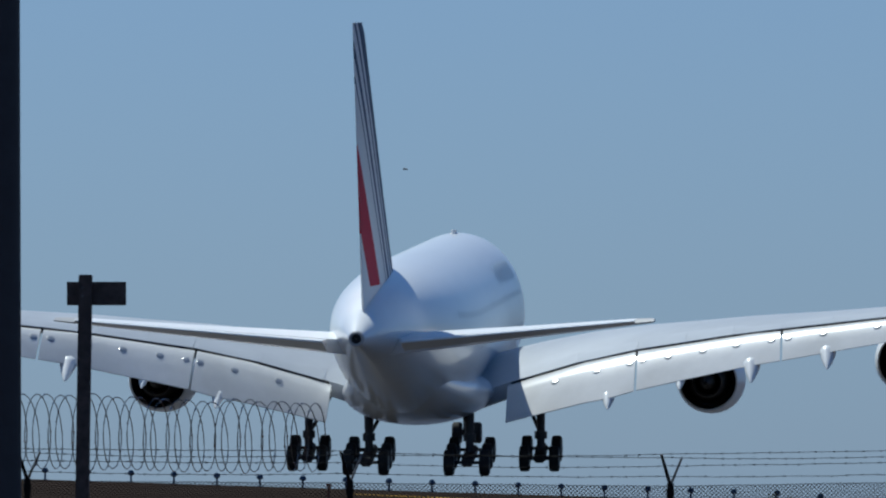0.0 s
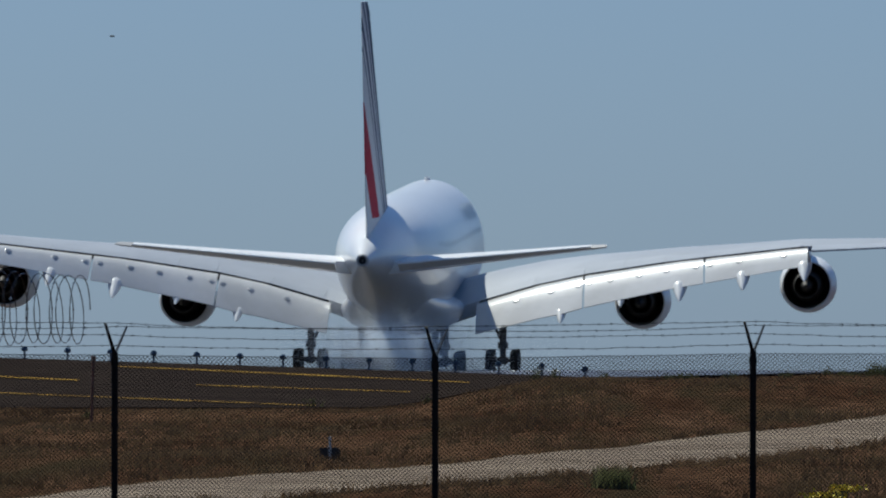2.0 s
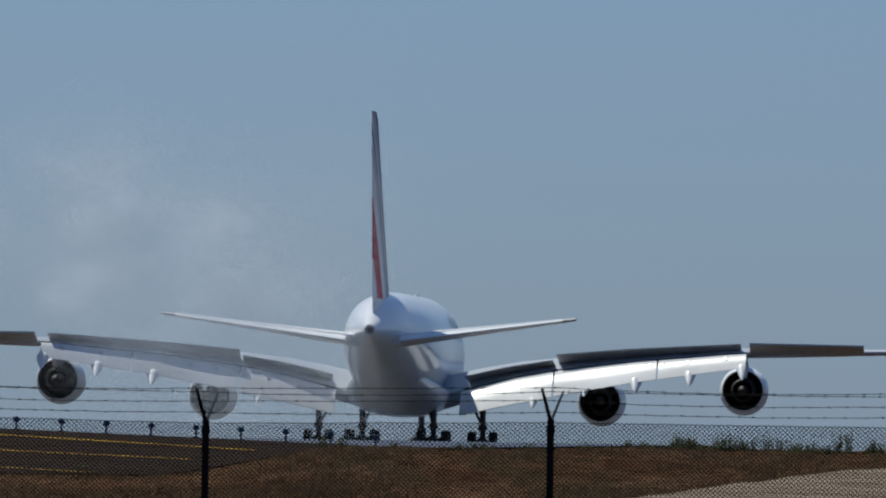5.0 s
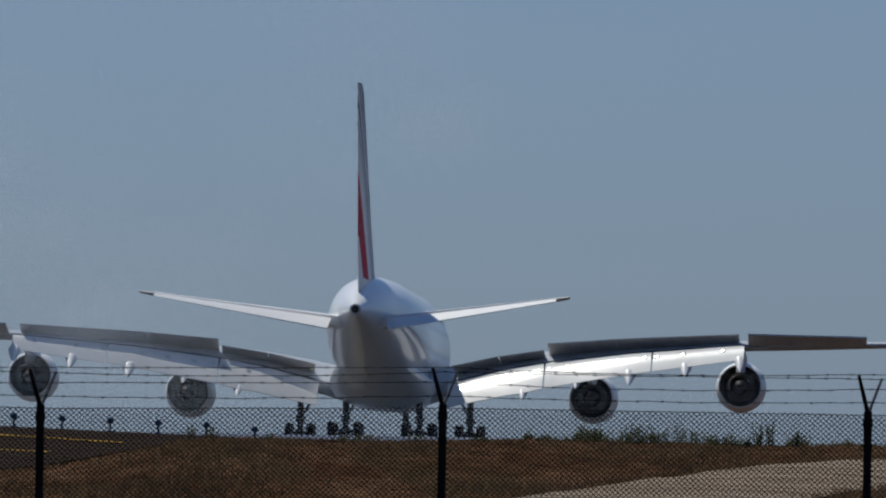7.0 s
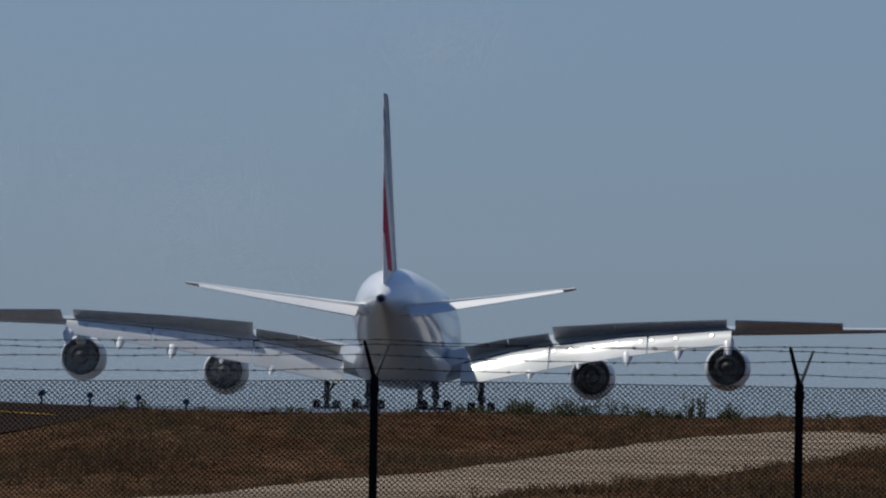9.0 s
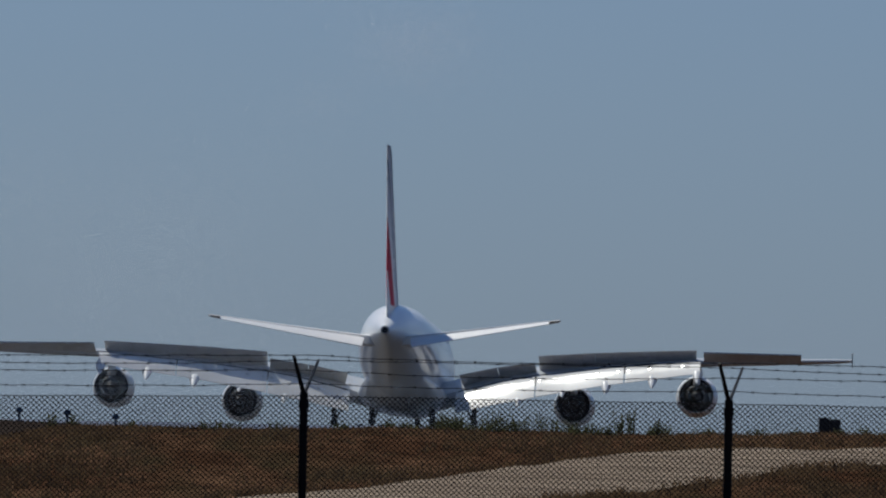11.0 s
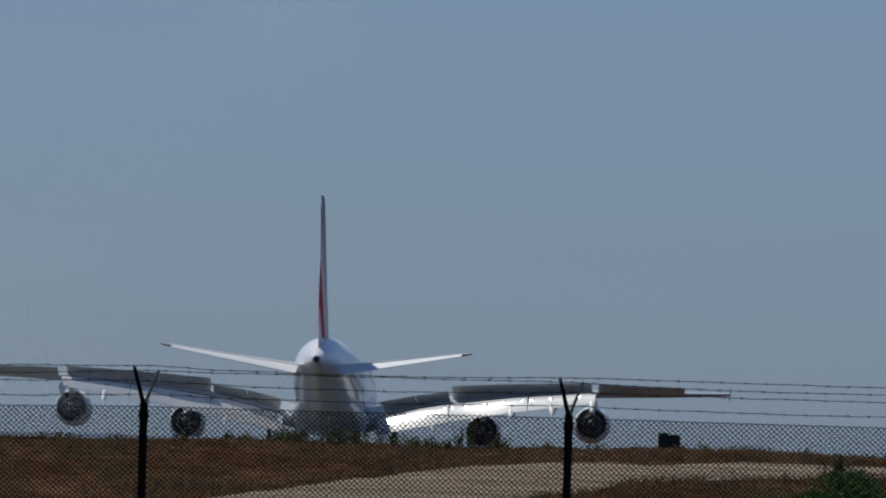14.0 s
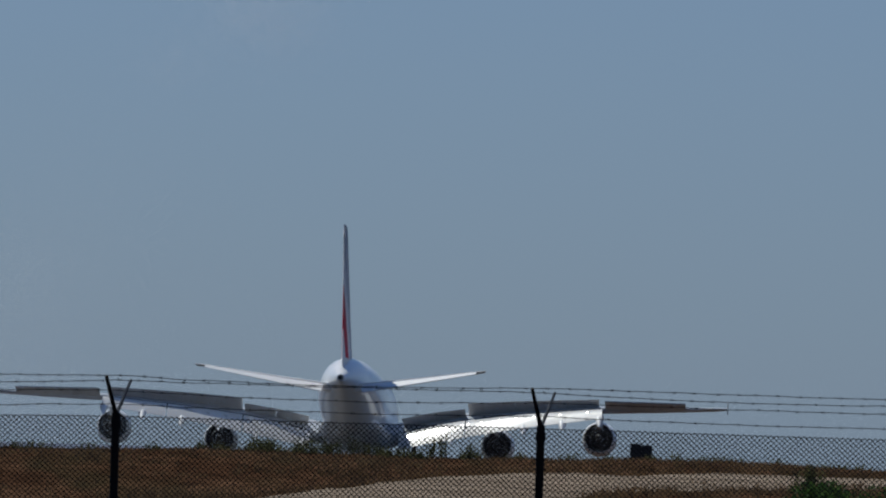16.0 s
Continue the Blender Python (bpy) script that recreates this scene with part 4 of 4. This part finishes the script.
# ------------------------------------------------------------------ tyre smoke
def puff(name, sigma, depth, seed, clumps=14, squash=0.75, size=0.0215, mat=SMOKE):
    rng = np.random.default_rng(seed)
    n = int(depth * 2 * math.pi * sigma ** 2 * squash / (0.433 * size * size * 0.5))
    heads = rng.normal(0, sigma * 0.72, (clumps, 3)) * (1, 1, squash)
    spread = rng.uniform(0.35, 0.85, clumps) * sigma
    pick = rng.integers(0, clumps, n)
    c = heads[pick] + rng.normal(0, 1, (n, 3)) * spread[pick][:, None] * (1, 1, squash)
    a, b = rng.normal(0, 1, (n, 3)), rng.normal(0, 1, (n, 3))
    a /= np.linalg.norm(a, axis=1)[:, None]
    b -= a * (a * b).sum(1)[:, None]
    b /= np.linalg.norm(b, axis=1)[:, None]
    h = size / 1.732
    v = np.stack([c + a * h, c - a * h * 0.5 + b * h * 0.866, c - a * h * 0.5 - b * h * 0.866], 1).reshape(-1, 3)
    me = bpy.data.meshes.new(name)
    me.vertices.add(3 * n)
    me.vertices.foreach_set("co", v.ravel())
    me.loops.add(3 * n)
    me.loops.foreach_set("vertex_index", np.arange(3 * n))
    me.polygons.add(n)
    me.polygons.foreach_set("loop_start", np.arange(0, 3 * n, 3))
    me.update()
    me.materials.append(mat)
    return tagged(new(name, me), "white tyre smoke drifting away from the touchdown", "smoke", kind="stuff")


# families of puffs that rise from the touchdown and drift apart: where a family's middle goes, and how far its puffs stray
BELOW = -16
FAMILIES = [
    (4, 1.7, 0.62, 0.8, ((0, (-24.3, 644, BELOW)), (1.2, (-24.3, 644, BELOW)), (1.5, (-24.0, 645, -0.9)), (2.0, (-22.9, 648, 2.0)), (2.5, (-23.2, 649, 5.9)), (3.0, (-19.8, 650, 6.8)), (3.5, (-17.4, 650, 7.2)), (4.2, (-16.2, 652, 8.4)), (6.3, (-46, 686, 19)), (9.2, (-52, 690, 22)), (16, (-60, 690, 30)))),
    (4, 2.5, 0.27, 0.8, ((0, (-23, 646, BELOW)), (1.6, (-23, 646, BELOW)), (2.0, (-20.8, 650, 1.0)), (2.5, (-20.5, 650, 5.4)), (3.0, (-18.4, 650, 5.2)), (3.5, (-15.4, 650, 5.4)), (4.2, (-14.0, 652, 5.4)), (6.3, (-34, 688, 7)), (7.2, (-38, 689, 10)), (9.2, (-50, 690, 22)), (11.3, (-56, 690, 26)), (16, (-64, 690, 34)))),
    (3, 2.6, 0.32, 0.65, ((0, (-23, 648, BELOW)), (1.9, (-23, 648, BELOW)), (2.5, (-23.8, 650, 6.2)), (3.0, (-27.4, 650, 9.6)), (3.5, (-26.9, 650, 10.6)), (4.2, (-27.8, 650, 11.6)), (6.3, (-40, 688, 20)), (9.2, (-50, 690, 24)), (16, (-70, 690, 30)))),
    (3, 3.4, 0.13, 0.7, ((0, (-22, 650, BELOW - 4)), (2.1, (-22, 650, BELOW - 4)), (2.5, (-22, 651, 3)), (3.0, (-23.4, 650, 8.0)), (3.5, (-22.3, 650, 8.2)), (4.2, (-21.5, 650, 7.8)), (6.3, (-18.6, 688, 19)), (9.2, (-15, 690, 26)), (16, (-26, 690, 32)))),
    (3, 6.5, 0.07, 0.85, ((0, (-20, 655, BELOW - 10)), (2.8, (-20, 655, BELOW - 10)), (3.5, (-23, 655, 11)), (4.2, (-22, 655, 12)), (6.3, (-22, 690, 19)), (9.2, (-16, 690, 26)), (16, (-18, 690, 32)))),
]
# thin blue flakes added over the runway to imitate haze and leftover smoke
VEIL = [((-44, 715, 3.5), 10, 0.06), ((-26, 715, 3.0), 10, 0.06), ((-9, 715, 1.5), 10, 0.035), ((9, 715, 1.0), 10, 0.028), ((28, 715, 0.5), 10, 0.028)]
STRAY = [(0, 0), (1.9, 0.2), (2.5, 0.65), (3.5, 1.4), (4.2, 1.7), (6.3, 11), (9.2, 16), (16, 28)]
smoke_rows = []
for count, sigma, depth, squash, rows in FAMILIES:
    for k in range(count):
        ob = puff("tyre_smoke", sigma, depth, len(smoke_rows) + 11, 10, squash)
        a = 2 * math.pi * (k + 0.3) / count + sigma
        off = Vector((1.25 * math.cos(a), 0.4 * math.sin(2 * a), 0.75 * math.sin(a)))
        smoke_rows.append((ob, [(t, Matrix.Translation(Vector(p) + off * lerp_list(t, STRAY))) for t, p in rows]))

for k, (at, sigma, depth) in enumerate(VEIL):
    ob = puff("haze_flakes", sigma, depth, 60 + k, 16, 0.33, 0.0205, HAZE)
    tagged(ob, "thin blue flakes added over the runway to imitate haze and leftover smoke")
    x, y, z = at
    smoke_rows.append((ob, [(t, Matrix.Translation((x + dx, y, z + dz))) for t, dx, dz in ((0, 0, -40), (3.4, 0, -40), (6.3, 0, 0), (9.2, 3, 0.4), (11.3, 6, 0.6), (16, 12, 0.8))]))

# ------------------------------------------------------------------ bird
bird = tagged(new("bird"), "small dark bird in flight", "bird")
bm = bmesh.new()
lathe_y(bm, [(0.08, 0.003), (0.055, 0.015), (0.015, 0.023), (-0.04, 0.017), (-0.09, 0.005)], 10, close=True)
part("body", bm, FEATHER, bird, smooth=True)
for s in (-1, 1):
    bm = bmesh.new()
    loft(bm, [[Vector((s * x, y0, z + 0.004)), Vector((s * x, y1, z + 0.002)), Vector((s * x, y1, z - 0.002)), Vector((s * x, y0, z - 0.003))] for x, y0, y1, z in ((0.012, 0.035, -0.03, 0.006), (0.06, 0.035, -0.02, 0.024), (0.13, 0.0, -0.02, 0.014))])
    part("wing", bm, FEATHER, bird)

PLANE_ROWS = [
    (0.0, -30.35, 562.8, 2.67, 2.92, 0.18, -2.22),
    (0.5, -28.27, 594.8, 2.06, 2.88, 0.22, -2.21),
    (1.0, -26.38, 623.2, 1.41, 2.69, 0.20, -2.29),
    (1.5, -24.47, 652.4, 1.02, 2.57, 0.20, -2.32),
    (2.0, -22.56, 681.4, 0.80, 2.17, 0.28, -2.35),
    (2.5, -20.78, 709.4, 0.84, 1.35, 0.42, -2.44),
    (3.0, -18.94, 738.7, 0.66, 0.88, 0.56, -2.51),
    (3.5, -17.06, 768.3, 0.12, 0.63, 0.37, -2.54),
    (4.0, -15.24, 797.5, 0.02, 0.19, 0.13, -2.60),
    (4.2, -14.52, 808.9, 0.03, 0.05, 0.10, -2.63),
    (4.6, -13.00, 817.0, 0.10, -0.30, 0.08, -2.72),
    (5.6, -9.40, 780.0, 0.45, -1.20, 0.00, -3.02),
    (6.3, -6.85, 769.0, 0.50, -1.60, -0.05, -3.15),
    (6.5, -6.16, 776.1, 0.49, -1.63, -0.07, -3.16),
    (7.0, -4.34, 793.0, 0.43, -1.85, -0.06, -3.14),
    (7.5, -2.54, 812.7, 0.28, -1.63, -0.18, -3.10),
    (8.0, -0.87, 832.6, 0.24, -1.69, -0.18, -3.09),
    (8.5, 0.75, 851.2, 0.18, -1.77, -0.04, -3.08),
    (9.0, 2.30, 870.3, 0.15, -1.63, -0.00, -3.11),
    (11.5, 10.56, 980.1, -0.83, -2.40, -0.14, -3.32),
    (12.0, 12.32, 998.9, -0.95, -2.47, 0.01, -3.35),
    (12.5, 14.16, 1018.1, -1.06, -2.58, 0.17, -3.37),
    (13.0, 15.74, 1038.0, -1.21, -2.55, 0.29, -3.45),
    (13.5, 17.23, 1058.0, -1.37, -2.49, 0.35, -3.56),
    (14.0, 18.75, 1077.1, -1.45, -2.65, 0.31, -3.68),
    (14.5, 20.28, 1096.2, -1.59, -2.66, 0.22, -3.81),
    (15.0, 21.99, 1114.7, -1.70, -2.72, 0.13, -3.91),
    (15.5, 23.91, 1132.4, -1.89, -2.62, 0.05, -3.97),
    (16.0, 25.64, 1149.3, -1.89, -2.94, -0.17, -4.07),
]
BIRD_ROWS = [(0, -16.5, 299.4, 10.94), (0.5, -17.1, 299.4, 11.42), (1, -18.1, 299.4, 11.83), (1.5, -16.6, 299.5, 13.2), (2.1, -18.6, 299, 10.9), (4, -24, 300, 15), (16, -90, 330, 40)]


def motions():
    walk(plane, [(t, pose(x, y, z, pitch, roll, turn)) for t, x, y, z, pitch, roll, turn in PLANE_ROWS])
    for ob, rows in plane_parts_moving:
        walk(ob, rows)
    walk(bird, [(t, pose(x, y, z, 5, 0, 70)) for t, x, y, z in BIRD_ROWS])
    for ob, rows in smoke_rows:
        walk(ob, rows)


motions()
